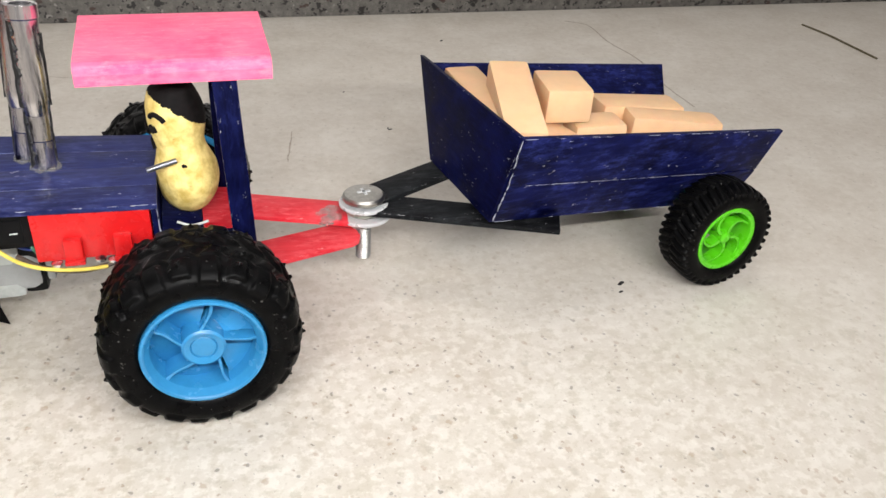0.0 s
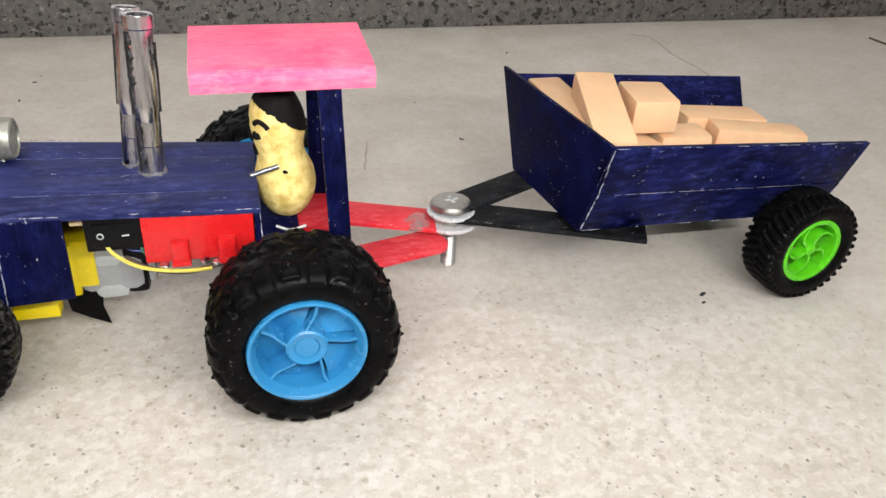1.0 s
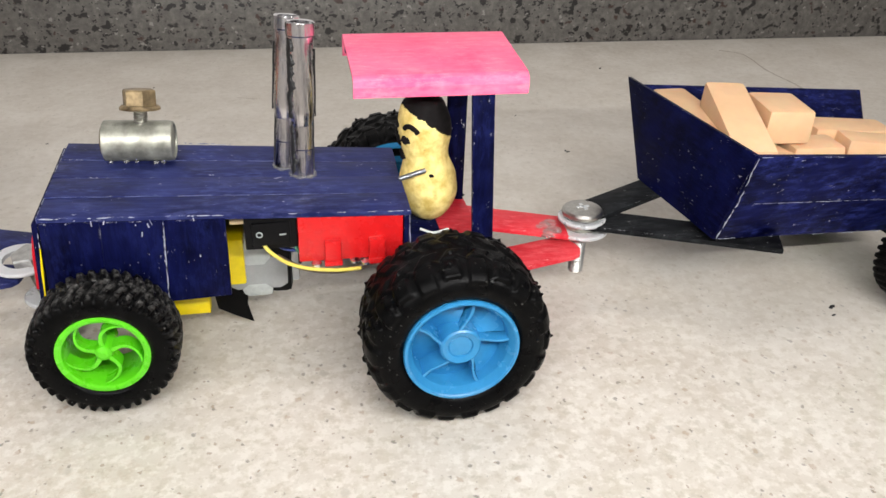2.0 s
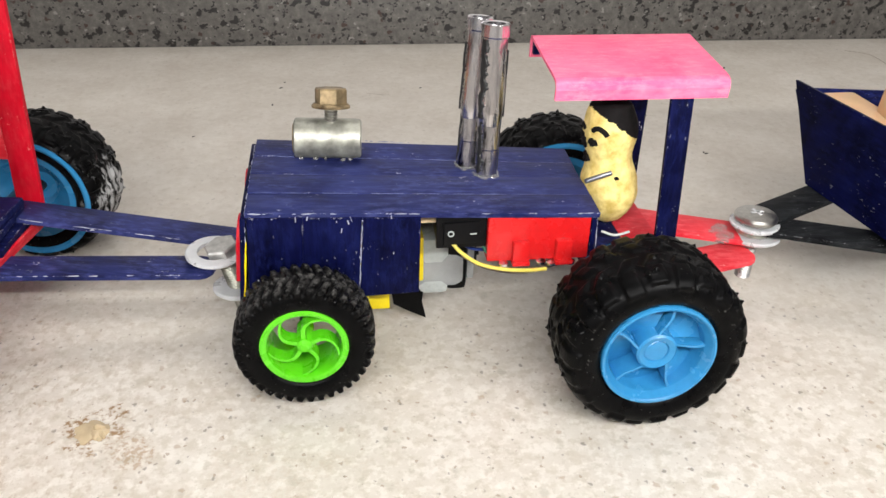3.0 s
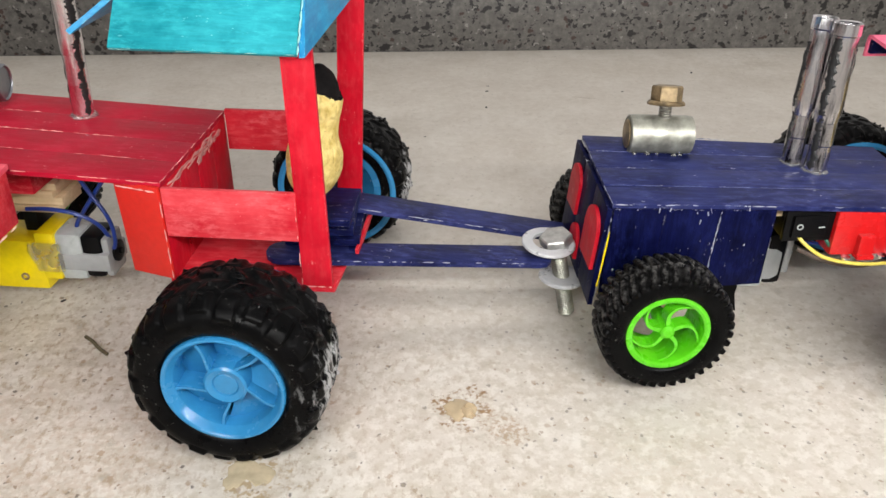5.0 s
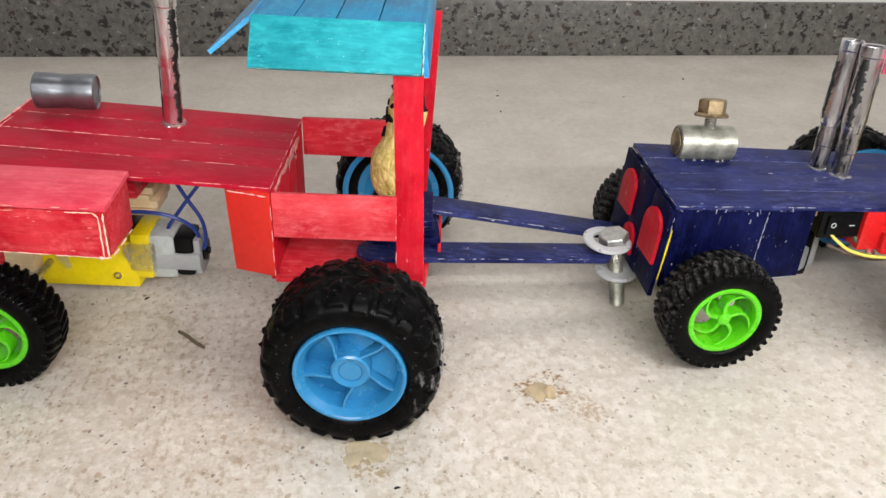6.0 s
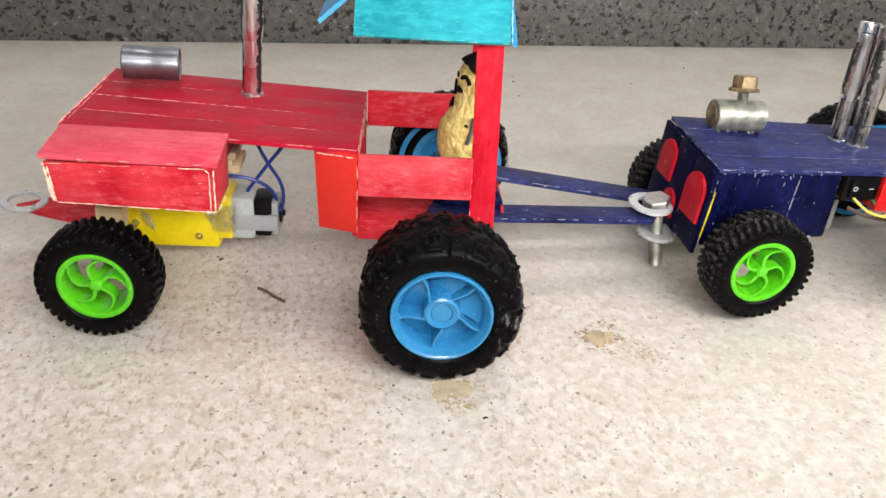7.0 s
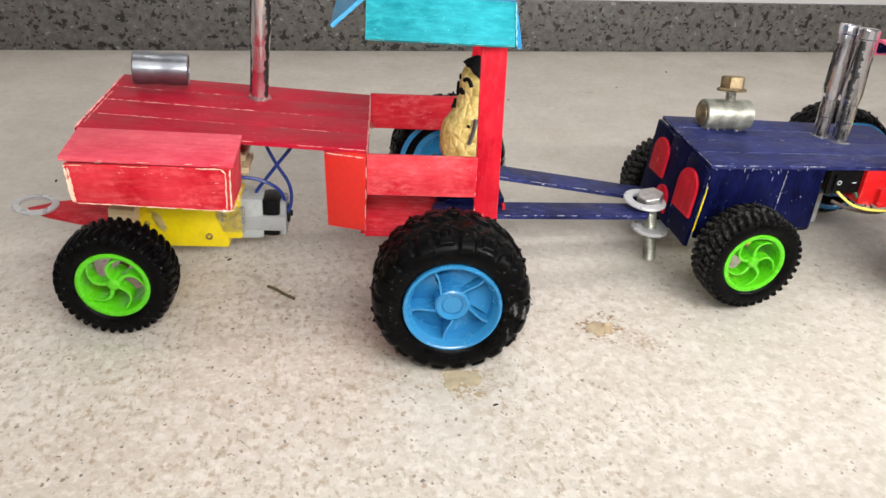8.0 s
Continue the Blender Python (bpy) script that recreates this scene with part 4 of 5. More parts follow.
def exhaust_pipe(parent, base, joint, top, r_low, r_high, hand=1, foil=chrome):
    """A chrome foil tube with a wider, ragged sleeve and a black seam."""
    m = between(base, top)
    full, mid = (Vector(top) - Vector(base)).length, (Vector(joint) - Vector(base)).length
    bm = bmesh.new()
    lathe(bm, [(r_low * 1.06, 0), (r_low, 2), (r_low * 0.97, mid * 0.45), (r_low * 1.01, mid * 0.47), (r_low, mid * 0.5), (r_low, mid + 3)], 28, m, wobble=0.06)
    pipe = part("exhaust_pipe", bm, foil, parent, "crumpled chrome foil exhaust pipe")
    bm = bmesh.new()
    lathe(bm, [(r_low * 0.9, mid - 3.6), (r_low * 1.03, mid - 3.0), (r_high * 0.97, mid + 0.5), (r_high, mid + 3), (r_high * 0.94, full - 7), (r_high * 0.97, full - 5), (r_high * 0.9, full), (r_high * 0.75, full + 0.2), (r_high * 0.72, full - 6), (0.01, full - 6)], 28, m, wobble=0.04)
    part("sleeve", bm, foil, pipe, "wider chrome foil sleeve")
    bm = bmesh.new()
    lathe(bm, [(r_high * 0.98, full - 4.5), (r_high * 1.05, full - 4), (r_high * 1.05, full + 0.2), (r_high * 0.95, full + 0.7), (r_high * 0.72, full + 0.4), (r_high * 0.72, full - 4.5)], 14, m, closed=True)
    part("collar", bm, foil, pipe, "bright collar at the mouth")
    bm = bmesh.new()
    near = m.to_3x3().inverted() @ Vector((0, -1, 0))
    front = math.atan2(near.y, near.x)
    for k, (a, lo, hi, r) in enumerate(((-56, 1, mid + 1, r_low * 1.02), (-56, mid, full - 5, r_high * 1.01), (84, mid, full - 9, r_high * 1.01), (84, 2, mid, r_low * 1.02))):
        n, rows = 60, []
        for i in range(n + 1):
            h = lo + (hi - lo) * i / n
            wide = (0.34 if k < 2 else 0.2) + 0.22 * noise.noise((h * 0.9, k * 4.1, 0.5)) + 0.2 * noise.noise((h * 2.6, k * 2.7, 3.5))
            mid_a = front + radians(a * hand) + 0.25 * noise.noise((k * 7.1, h * 0.25, 0))
            row = []
            for u, lift in ((-1, -0.15), (-0.6, 0.22), (0, 0.3), (0.6, 0.22), (1, -0.15)):
                g = mid_a + u * max(0.06, wide)
                row.append(bm.verts.new(m @ vec(((r + lift) * math.cos(g), (r + lift) * math.sin(g), h))))
            rows.append(row)
        for low, high in zip(rows, rows[1:]):
            for u in range(4):
                bm.faces.new((low[u], low[u + 1], high[u + 1], high[u]))
    part("seam", bm, soot, pipe, "ragged black paint seam")
    bm = bmesh.new()
    lathe(bm, [(r_low * 1.32, -0.6), (r_low * 1.22, 0.3), (r_low * 1.06, 0.9), (0.01, 1.0)], 28, pose(*vec(base)), wobble=0.25)
    part("glue", bm, clear_glue, pipe, "clear hot glue at the foot", kind="stuff")
    return pipe


exhaust_pipe(blue, B(149.3, 105.5, 65.3), B(150.0, 107.3, 88), B(151.3, 110.5, 121.5), 4.2, 5.0)
exhaust_pipe(blue, B(142.5, 112.8, 65.8), B(144.2, 115.2, 88), B(147.0, 119.5, 121.5), 3.6, 4.6, -1)
# air filter: steel tube with a flange bolt
bm = bmesh.new()
lathe(bm, [(0.01, 0.6), (6.2, 0.6), (6.8, 0), (7.6, 0.5), (7.7, 2), (7.6, 23.5), (7.3, 25.2), (6.4, 25.6), (6.0, 24.8), (0.01, 24.8)], 40, between(B(76.8, 120.3, 76), B(102.3, 119.3, 75.4)))
flt = part("air_filter", bm, dull_steel, blue, "short dull grey steel tube as an air filter")
bm = bmesh.new()
lathe(bm, [(0.01, -0.1), (5.8, -0.1), (5.6, -0.5), (0.01, -0.7)], 30, between(B(76.8, 120.3, 76), B(102.3, 119.3, 75.4)))
part("rusty_end", bm, old_brass, flt, "rusty brown tube end")
bm = bmesh.new()
m = between(B(91.0, 120.2, 82), B(91.6, 123.6, 97))
thread(bm, m, 2.7, 0, 6.0)
part("stud", bm, steel, flt, "threaded steel stud")
bm = bmesh.new()
lathe(bm, [(0.01, 5.6), (7.3, 5.6), (7.4, 6.4), (6.6, 7.2), (0.01, 7.4)], 36, m)
hex_head(bm, m, 10.6, 7.0, 13.0)
part("bolt_head", bm, old_brass, flt, "brass coloured hexagon flange bolt head")
bm = bmesh.new()
for i in range(5):
    lathe(bm, [(0.01, -0.4), (0.9 + 0.4 * math.sin(i * 2.3), -0.3), (0.6, 0.4), (0.01, 0.6)], 12, pose(*vec(B(79 + i * 5.0 + 1.6 * math.sin(i * 2.9), 115.2 + 0.4 * math.sin(i * 1.7), 69.6 - 0.24 * i))))
part("glue", bm, clear_glue, flt, "clear hot glue beads under the tube", kind="stuff")
# drive: gear motor, switch, battery box, wires
gear_motor(blue, B(112.5, 106.5, 30.0), 26.0, 2.0)
bm = bmesh.new()
box(bm, B(130, 91, 59), (16, 18, 3.4), bevel=0.4)
part("spacer_stick", bm, raw_wood, blue, "raw pale wood spacer")
bm = bmesh.new()
box(bm, B(136.5, 87, 55.5), (17.5, 17, 11.5), bevel=0.8)
box(bm, B(136.5, 78.2, 55.7), (18.6, 2.2, 13.0), bevel=0.7)
sw = part("rocker_switch", bm, black_plastic, blue, "black rocker switch with white marks")
bm = bmesh.new()
box(bm, B(136.5, 77.2, 55.7), (13.6, 2.0, 9.0), (0, 0, 5), bevel=0.6)
part("rocker", bm, black_plastic, sw)
bm = bmesh.new()
ringm = between(B(132.4, 75.8, 55.9), B(132.0, 70, 55.9))
washer(bm, ringm, 1.2, 0.8, -0.1, 0.25)
part("off_mark", bm, grey_plastic, sw, "white ring mark")
bm = bmesh.new()
box(bm, B(140.6, 75.7, 55.7), (2.4, 0.4, 0.4), (0, 0, 5))
part("on_mark", bm, grey_plastic, sw, "white bar mark")
bm = bmesh.new()
box(bm, B(164.8, 82.5, 53.2), (38, 14.5, 18.8), bevel=0.9)
bat = part("battery_box", bm, red_plastic, blue, "glossy red plastic battery box")
for x in (158.0, 174.0):
    bm = bmesh.new()
    box(bm, B(x, 74.4, 48.2), (6.0, 3.6, 9.2), bevel=0.8)
    box(bm, B(x, 73.6, 44.4), (6.6, 4.6, 1.8), bevel=0.6)
    part("clip", bm, red_plastic, bat, "red plastic snap clip")
bm = bmesh.new()
for x, z in ((166.0, 43.8), (177, 43.2), (152, 43.4), (170, 43.0)):
    lathe(bm, [(0.01, -1.4), (1.8, -0.6), (1.9, 0.4), (0.01, 1.2)], 12, pose(*vec(B(x, 74.5, z))), wobble=0.3)
part("solder_blob", bm, chrome, bat, "bright solder blobs", kind="stuff")
for name, pts, r, mat in (
    ("yellow_wire", [(133.5, 77.5, 51), (136, 75.5, 48.5), (142, 74, 44.5), (150, 73, 42.2), (160, 72.6, 41.2), (168, 73, 41.2)], 0.7, wire_yellow),
    ("blue_wire", [(136, 84, 49), (141, 84, 45), (150, 84, 43.6), (163, 83, 43.0)], 0.65, wire_blue),
    ("green_wire", [(144, 79, 51), (145.5, 77, 48), (149, 76, 45.0), (155, 77, 43.6)], 0.7, wire_green),
    # this brown loop draws in the shade under the battery
    ("dark_wire", [(138, 84, 42), (147, 79, 39.2), (160, 77, 38), (174, 78, 40.5)], 0.9, wire_brown),
    ("steel_wire", [(192, 86.5, 48.6), (197, 85.0, 47.4), (203, 86.2, 48.0)], 0.5, grey_plastic),
):
    bm = bmesh.new()
    tube(bm, [B(*p) for p in pts], r)
    part(name, bm, mat, blue)
# the gearbox foot and the strip of black tape that hang below
bm = bmesh.new()
box(bm, B(103, 93.5, 19.5), (16, 7, 9), bevel=0.6)
part("gearbox_foot", bm, yellow_plastic, blue, "yellow plastic gearbox foot")
bm = bmesh.new()
slab(bm, [B(111, 99, 24), B(126, 99, 24), B(124.6, 99, 12), B(126.4, 99, 3.4), B(119.5, 99, 7.0), B(113, 99, 11.0)][::-1], 0.4, 0.0)
part("tape", bm, tape_black, blue, "torn strip of black tape")
# axles and wheels
for x, z, r in ((197, 32.5, 50), (79, 28, 38)):
    bm = bmesh.new()
    lathe(bm, [(0.01, -r), (1.5, -r), (1.5, r), (0.01, r)], 16, pose(*vec(B(x, 103, z))) @ TO_Y)
    part("axle", bm, steel, blue, "thin steel axle")
wheel(blue, B(197, 44, 32.6), True, -12)
# the smeared skin paints in the flash-lit grey of the far tyre
wheel(blue, B(191.5, 161, 32.6), True, 40, True, smeared=True, roll=200)
wheel(blue, B(79.4, 60.2, 27.8), False, -22, smeared=True)
wheel(blue, B(78.7, 145, 28.2), False, 20, True, smeared=True)
bm = bmesh.new()
box(bm, B(200, 103, 37), (26, 60, 12), bevel=1.0)
part("rear_block", bm, blue_y, blue, "navy blue rear axle block")
# red tow sticks at the back
bm = bmesh.new()
stick(bm, B(190, 116, 42), B(271, 105.5, 31.6), 18, 2.0, True, True)
part("tow_stick", bm, red_pale, blue, "red tow stick with translucent glue at its end")
bm = bmesh.new()
stick(bm, B(196, 76, 33), B(261, 98.5, 29.2), 17, 2.0, True, True)
part("tow_stick", bm, red_pale, blue, "red tow stick")
bm = bmesh.new()
for i in range(6):
    lathe(bm, [(0.01, -0.8), (3.6, -0.5), (3.0, 0.5), (1.6, 1.0), (0.01, 1.1)], 18, pose(*vec(B(249 + 4 * math.sin(i * 2.1), 101 + i * 2.2, 34.9 - i * 0.05))), wobble=0.25)
part("glue", bm, clear_glue, blue, "clear hot glue on the tow sticks", kind="stuff")
peanut_doll("peanut_doll", (198.0, 100.0, 45.6), (-3, -2), 0, 50.8, 11.4, 10.7, 0.28, 0.0, [(-1.15, -1.1, 0.455), (-0.75, -1.0, 0.47), (-0.25, -0.92, 0.49)], smooth_shell,
            "peanut with black ink cap propped on the blue tractor", -1.2)

# ---- red tractor ----
red = thing("toy_tractor", (-94, 120, 0), "handmade red craft-stick tractor with a bright blue roof", "toy tractor", "craft-stick tractors", -8.0)
ys = [-36.5, -18.4, 0.0, 18.2, 36.5]
for i in range(4):
    bm = bmesh.new()
    y0, y1 = ys[i] + 0.2, ys[i + 1] - 0.2
    slab(bm, [(-120.5, y0, 81.0), (0.5, y0, 75.0), (0.5, y1, 75.3), (-120.5, y1, 81.2)], 2.0)
    part("bonnet_stick", bm, red_top, red)
    bm = bmesh.new()
    slab(bm, [(0.2, y0, 34.2), (0.2, y1, 34.2), (0.2, y1, 72.9), (0.2, y0, 72.9)], 2.0)
    part("rear_stick", bm, red_z, red)
bm = bmesh.new()
slab(bm, [(-119.5, 36.3, 62), (-119.5, -36.3, 62), (-119.5, -36.3, 78.9), (-119.5, 36.3, 78.9)], 2.0)
part("front_board", bm, red_y, red)
for y, back, low in ((-38.6, 5.0, 36.8), (34.6, 0.0, 39.0)):
    bm = bmesh.new()
    slab(bm, [(-16.6, y + back, low), (0.0, y, low), (0.0, y, 73.8), (-18.2, y + back, 74.0)], 1.6, 0.25)
    part("side_card", bm, orange_red, red, "bright orange-red card side")
bm = bmesh.new()
dice = random.Random(8)
for k in range(4):
    n = 16 - 3 * k
    pts = [(0.25 + dice.uniform(0, 0.2), -31 + 10 * k * (k > 1) + i * 3.6 + dice.uniform(-0.8, 0.8), 72.4 - 1.1 * k - dice.uniform(0, 1.4) - 0.05 * (n - i)) for i in range(n)]
    tube(bm, pts, [dice.uniform(0.12, 0.5) for p in pts], 7, 3)
for k in range(6):
    r = dice.uniform(1.6, 3.2)
    at = pose(*vec((0.22, 4 + 4.4 * k, 68.6 + 0.4 * k - dice.uniform(0, 2))), dice.uniform(-30, 30), 90) @ Matrix.Diagonal((0.7, 1.8, 1, 1))
    lathe(bm, [(r, -0.2), (r * 0.9, 0.06), (r * 0.5, 0.15), (0.01, 0.18)], 18, at, wobble=0.6)
part("glue", bm, glue_film, red, "smear of clear hot glue under the bonnet edge", kind="stuff")
for y, x0, x1, seed in ((0.0, -118, -52, 1), (-18.4, -117, -58, 2), (0.0, -48, -26, 3), (-18.4, -40, -12, 4), (18.2, -116, -70, 5)):
    bm = bmesh.new()
    worn_line(bm, (x0, y, 80.95 - (x0 + 120.5) * 0.0496), (x1, y, 80.95 - (x1 + 120.5) * 0.0496), 0.34 if seed == 1 else 0.24, seed, 0.04 if seed < 3 else 0.3, 9)
    part("pale_joint", bm, worn_pink, red, "pale unpainted joint between two sticks", kind="stuff")
bm = bmesh.new()
worn_line(bm, (-120.4, -36.3, 81.0), (-120.4, 36.3, 81.2), 0.55, 5, 0.1, 8)
worn_line(bm, (-118.6, -30, 81.0), (-118.6, 20, 81.1), 0.2, 15, 0.4, 8)
worn_line(bm, (-118, -36.5, 80.7), (0, -36.5, 74.9), 0.16, 16, 1.6, 6)
worn_line(bm, (-17.0, -34.3, 72.2), (-1.0, -38.7, 72.4), 0.32, 17, 0.05, 8)
worn_line(bm, (48.8, -38.3, 37), (48.4, -38.3, 72), 0.16, 18, 1.2, 5)
worn_line(bm, (49.2, -38.4, 36.4), (59.6, -38.4, 36.4), 0.3, 19, 0.2, 4)
worn_line(bm, (0.4, -36.4, 74.9), (0.4, 36.4, 75.1), 0.18, 6, 0.5)
worn_line(bm, (0.3, -38.6, 37), (0.3, -38.6, 73), 0.22, 7, 0.5)
part("worn_edge", bm, worn_pink, red, "pale worn bonnet edges", kind="stuff")
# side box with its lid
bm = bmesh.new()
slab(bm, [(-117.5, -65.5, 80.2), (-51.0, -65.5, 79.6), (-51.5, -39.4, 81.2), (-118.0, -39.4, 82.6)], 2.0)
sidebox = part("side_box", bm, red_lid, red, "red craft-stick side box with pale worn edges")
for name, q in (
    ("box_front", [(-114.5, -64.3, 60.2), (-53.5, -64.3, 58.0), (-52.5, -64.3, 77.0), (-116.5, -64.3, 76.7)]),
    ("box_end", [(-53.3, -62.1, 58.0), (-52.6, -40.2, 58.6), (-52.6, -40.2, 79.0), (-52.3, -62.1, 77.4)]),
    ("box_end", [(-116.6, -40.2, 61.0), (-114.6, -62.1, 60.2), (-116.4, -62.1, 78.0), (-116.6, -40.2, 80.2)]),
    ("box_bottom", [(-114, -40.2, 58.2), (-54.2, -40.2, 58.2), (-54.2, -62.0, 58.2), (-114, -62.0, 60.2)]),
):
    bm = bmesh.new()
    slab(bm, q, 2.0)
    part(name, bm, red_x, sidebox)
bm = bmesh.new()
for k, (p, q, r, gaps, long) in enumerate((
    ((-114.6, -64.4, 60.6), (-116.4, -64.4, 76.4), 0.85, 0.06, 7), ((-113.9, -64.5, 60.4), (-115.0, -64.5, 75.2), 0.45, 0.15, 5),
    ((-54.9, -64.5, 58.8), (-54.5, -64.5, 75.0), 0.26, 0.05, 11), ((-53.2, -64.4, 58.6), (-52.8, -64.4, 76.4), 0.36, 0.05, 9),
    ((-66.0, -64.4, 76.5), (-56.2, -64.4, 76.4), 0.26, 0.05, 9), ((-56.2, -64.45, 76.4), (-54.4, -64.5, 74.6), 0.28, 0.0, 9),
    ((-115.5, -64.4, 76.4), (-70.0, -64.4, 76.4), 0.13, 1.5, 5), ((-113.5, -64.3, 60.0), (-54.0, -64.3, 58.0), 0.24, 0.08, 12),
    ((-117.5, -65.6, 79.2), (-51.2, -65.6, 78.6), 0.12, 1.4, 5), ((-52.4, -62, 57.9), (-52.2, -41, 58.6), 0.35, 0.3, 5), ((-57.5, -64.4, 58.2), (-52.6, -63.9, 58.0), 0.6, 0.05, 6),
)):
    worn_line(bm, p, q, r, 20 + k, gaps, long)
part("worn_edge", bm, worn_pale, sidebox, "pale worn wood edges", kind="stuff")
# driver's place: floor, bars, posts, seat
bm = bmesh.new()
slab(bm, [(0.25, -38, 36), (60.6, -38, 36), (64, 38, 36), (0.25, 38, 36)], 2.2)
part("floor_board", bm, red_x, red)
for y, z0, z1 in ((-37.6, 54.4, 73.4), (35.4, 57.8, 76.0)):
    bm = bmesh.new()
    slab(bm, [(0.6, y, z0), (48.6, y, z0), (48.6, y, z1), (0.6, y, z1)], 2.0)
    part("side_bar", bm, red_pale, red)
for y, foot, top, lean in ((-38.2, 0, -1.6, 4.5), (35.0, -1.6, 4.0, 0)):
    bm = bmesh.new()
    slab(bm, [(49.0 + foot, y, 36.2), (59.8 + foot, y, 36.2), (59.0 + top, y + lean, 126.5), (48.2 + top, y + lean, 126.5)], 2.4)
    part("post", bm, red_z, red)
for i in range(4):
    bm = bmesh.new()
    box(bm, (49 + 1.2 * math.sin(i * 2), 1, 37.8 + i * 3.9), (30 - i, 34 - i * 1.6, 2.9), (0, 0, 6 * math.sin(i)), bevel=0.4)
    part("seat_board", bm, blue_x, red, "navy blue seat board")
bm = bmesh.new()
slab(bm, [(66.2, -18, 38), (66.2, 18, 38), (66.2, 18, 41), (66.2, -18, 41)], 1.4)
part("seat_trim", bm, red_y, red)
# roof
for i in range(4):
    bm = bmesh.new()
    x0, x1 = -1 + i * 14.5, 13.1 + i * 14.5
    slab(bm, [(x0, -41, 141), (x1, -41, 141), (x1, 41, 141), (x0, 41, 141)], 2.0)
    part("roof_stick", bm, sky_blue, red)
for s in (-1, 1):
    bm = bmesh.new()
    q = [(-0.5, s * 53, 127.5), (57.5, s * 53, 127), (57.5, s * 41.3, 141.2), (-0.5, s * 41.3, 142)]
    slab(bm, q if s < 0 else q[::-1], 2.0)
    part("roof_side", bm, teal, red, "teal inked roof side")
bm = bmesh.new()
slab(bm, [(60.2, -53.4, 126.2), (60.2, 53.4, 126.2), (58.4, 41, 141), (58.4, -41, 141)], 2.0)
part("roof_back", bm, sky_blue, red)
bm = bmesh.new()
slab(bm, [(-14, 50, 131.5), (-14, -50, 131.5), (-1.3, -41, 141.5), (-1.3, 41, 141.5)], 1.8)
part("visor", bm, sky_blue, red)
bm = bmesh.new()
worn_line(bm, (57.9, -53.2, 127), (57.9, -41.5, 141), 0.32, 31, 0.06, 9)
worn_line(bm, (0, -53.2, 127.3), (57, -53.2, 126.9), 0.1, 32, 1.4, 5)
part("worn_edge", bm, worn_teal, red, "pale worn roof corner", kind="stuff")
exhaust_pipe(red, (-52.2, 18.4, 78.4), (-50.2, 17.0, 107.5), (-48.2, 15.0, 134), 4.2, 4.7, -1, pale_chrome)
# steel tube on the bonnet
bm = bmesh.new()
prof = [(0.01, 0.8), (6.6, 0.8), (7.0, 0), (7.7, 0.6)]
for i in range(13):
    prof.append((7.7 - 0.45 * math.exp(-(((i - 6) / 2.2) ** 2)), 1.5 + i * 1.85))
prof += [(7.6, 24.6), (6.9, 25.1), (6.5, 24.4), (0.01, 24.4)]
lathe(bm, prof, 40, between((-110.5, 19.5, 90.2), (-85.0, 23.5, 88.8)))
part("steel_tube", bm, matt_steel, red, "short shiny steel tube with a waist")
motor = gear_motor(red, (-71.5, -4.5, 24.0), 22.0, 0.0, 3.8)
bm = bmesh.new()
for x, z, r, tilt in ((-26.0, 2.5, 2.6, 28), (-38.5, 3.0, 2.2, -20), (2.5, 6.0, 2.0, 10)):
    lathe(bm, [(r, -0.3), (r * 0.92, 0.4), (r * 0.5, 0.9), (0.01, 1.0)], 20, pose(*vec((x, -9.5, z)), 90) @ pose(0, 0, 0, 0, 0, tilt) @ Matrix.Diagonal((0.8, 2.2, 1, 1)), wobble=0.3)
part("glue", bm, clear_glue, motor, "clear hot glue daubs on the gearbox", kind="stuff")
bm = bmesh.new()
box(bm, (-112, -14, 30), (12, 16, 12), (0, 4, 0), bevel=0.8)
part("front_block", bm, raw_wood, red, "raw pale wood block over the front axle")
for z, c in ((47.0, 0), (50.4, 1.5), (53.8, -1), (57.0, 0.5)):
    bm = bmesh.new()
    box(bm, (-87 + c, 2, z), (60, 19, 3.1), (0, 0, c), bevel=0.4)
    part("spacer_stick", bm, raw_wood, red, "raw pale wood spacer")
bm = bmesh.new()
box(bm, (-72, 2, 40.5), (6, 14, 10), bevel=0.5)
part("motor_mount", bm, black_plastic, red, "black motor mount")
bm = bmesh.new()
box(bm, (-88, 2, 67.6), (58, 40, 18), bevel=0.8)
part("inner_beam", bm, red_x, red, "red inner frame under the bonnet")
for pts in (
    [(-48.5, -8, 72), (-46.2, -8, 63.5), (-42.0, -8, 54.6), (-37.2, -9, 47), (-35.6, -9, 40.5), (-36.4, -8, 33), (-39.5, -7, 27.5)],
    [(-31, -5, 72), (-34.4, -6, 64), (-41.6, -6, 54.4), (-47.5, -6.5, 46.5), (-52.0, -6, 40), (-54, -4, 34)],
    [(-68, -12, 49.2), (-60, -12, 49.6), (-51, -11.5, 48.4), (-44.5, -10.5, 45.4), (-40.5, -9, 41), (-38.8, -7, 35)],
):
    bm = bmesh.new()
    tube(bm, pts, 0.85)
    part("blue_wire", bm, wire_blue, red, "thin blue wire")
bm = bmesh.new()
slab(bm, [(-118, -20, 25.6), (-112, 16, 25.6), (-150, 6, 25.6), (-162, -2, 25.6), (-150, -9, 25.6)], 2.0, 0.2)
part("tow_stick", bm, red_x, red)
bm = bmesh.new()
box(bm, (-117, -2, 44), (4, 30, 34), bevel=0.4)
part("front_stay", bm, red_z, red)
bm = bmesh.new()
washer(bm, pose(*vec((-158.5, -1, 25.8)), 0, 4), 10.5, 7.2, 0, 1.8)
part("tow_ring", bm, milky, red, "milky white plastic ring")
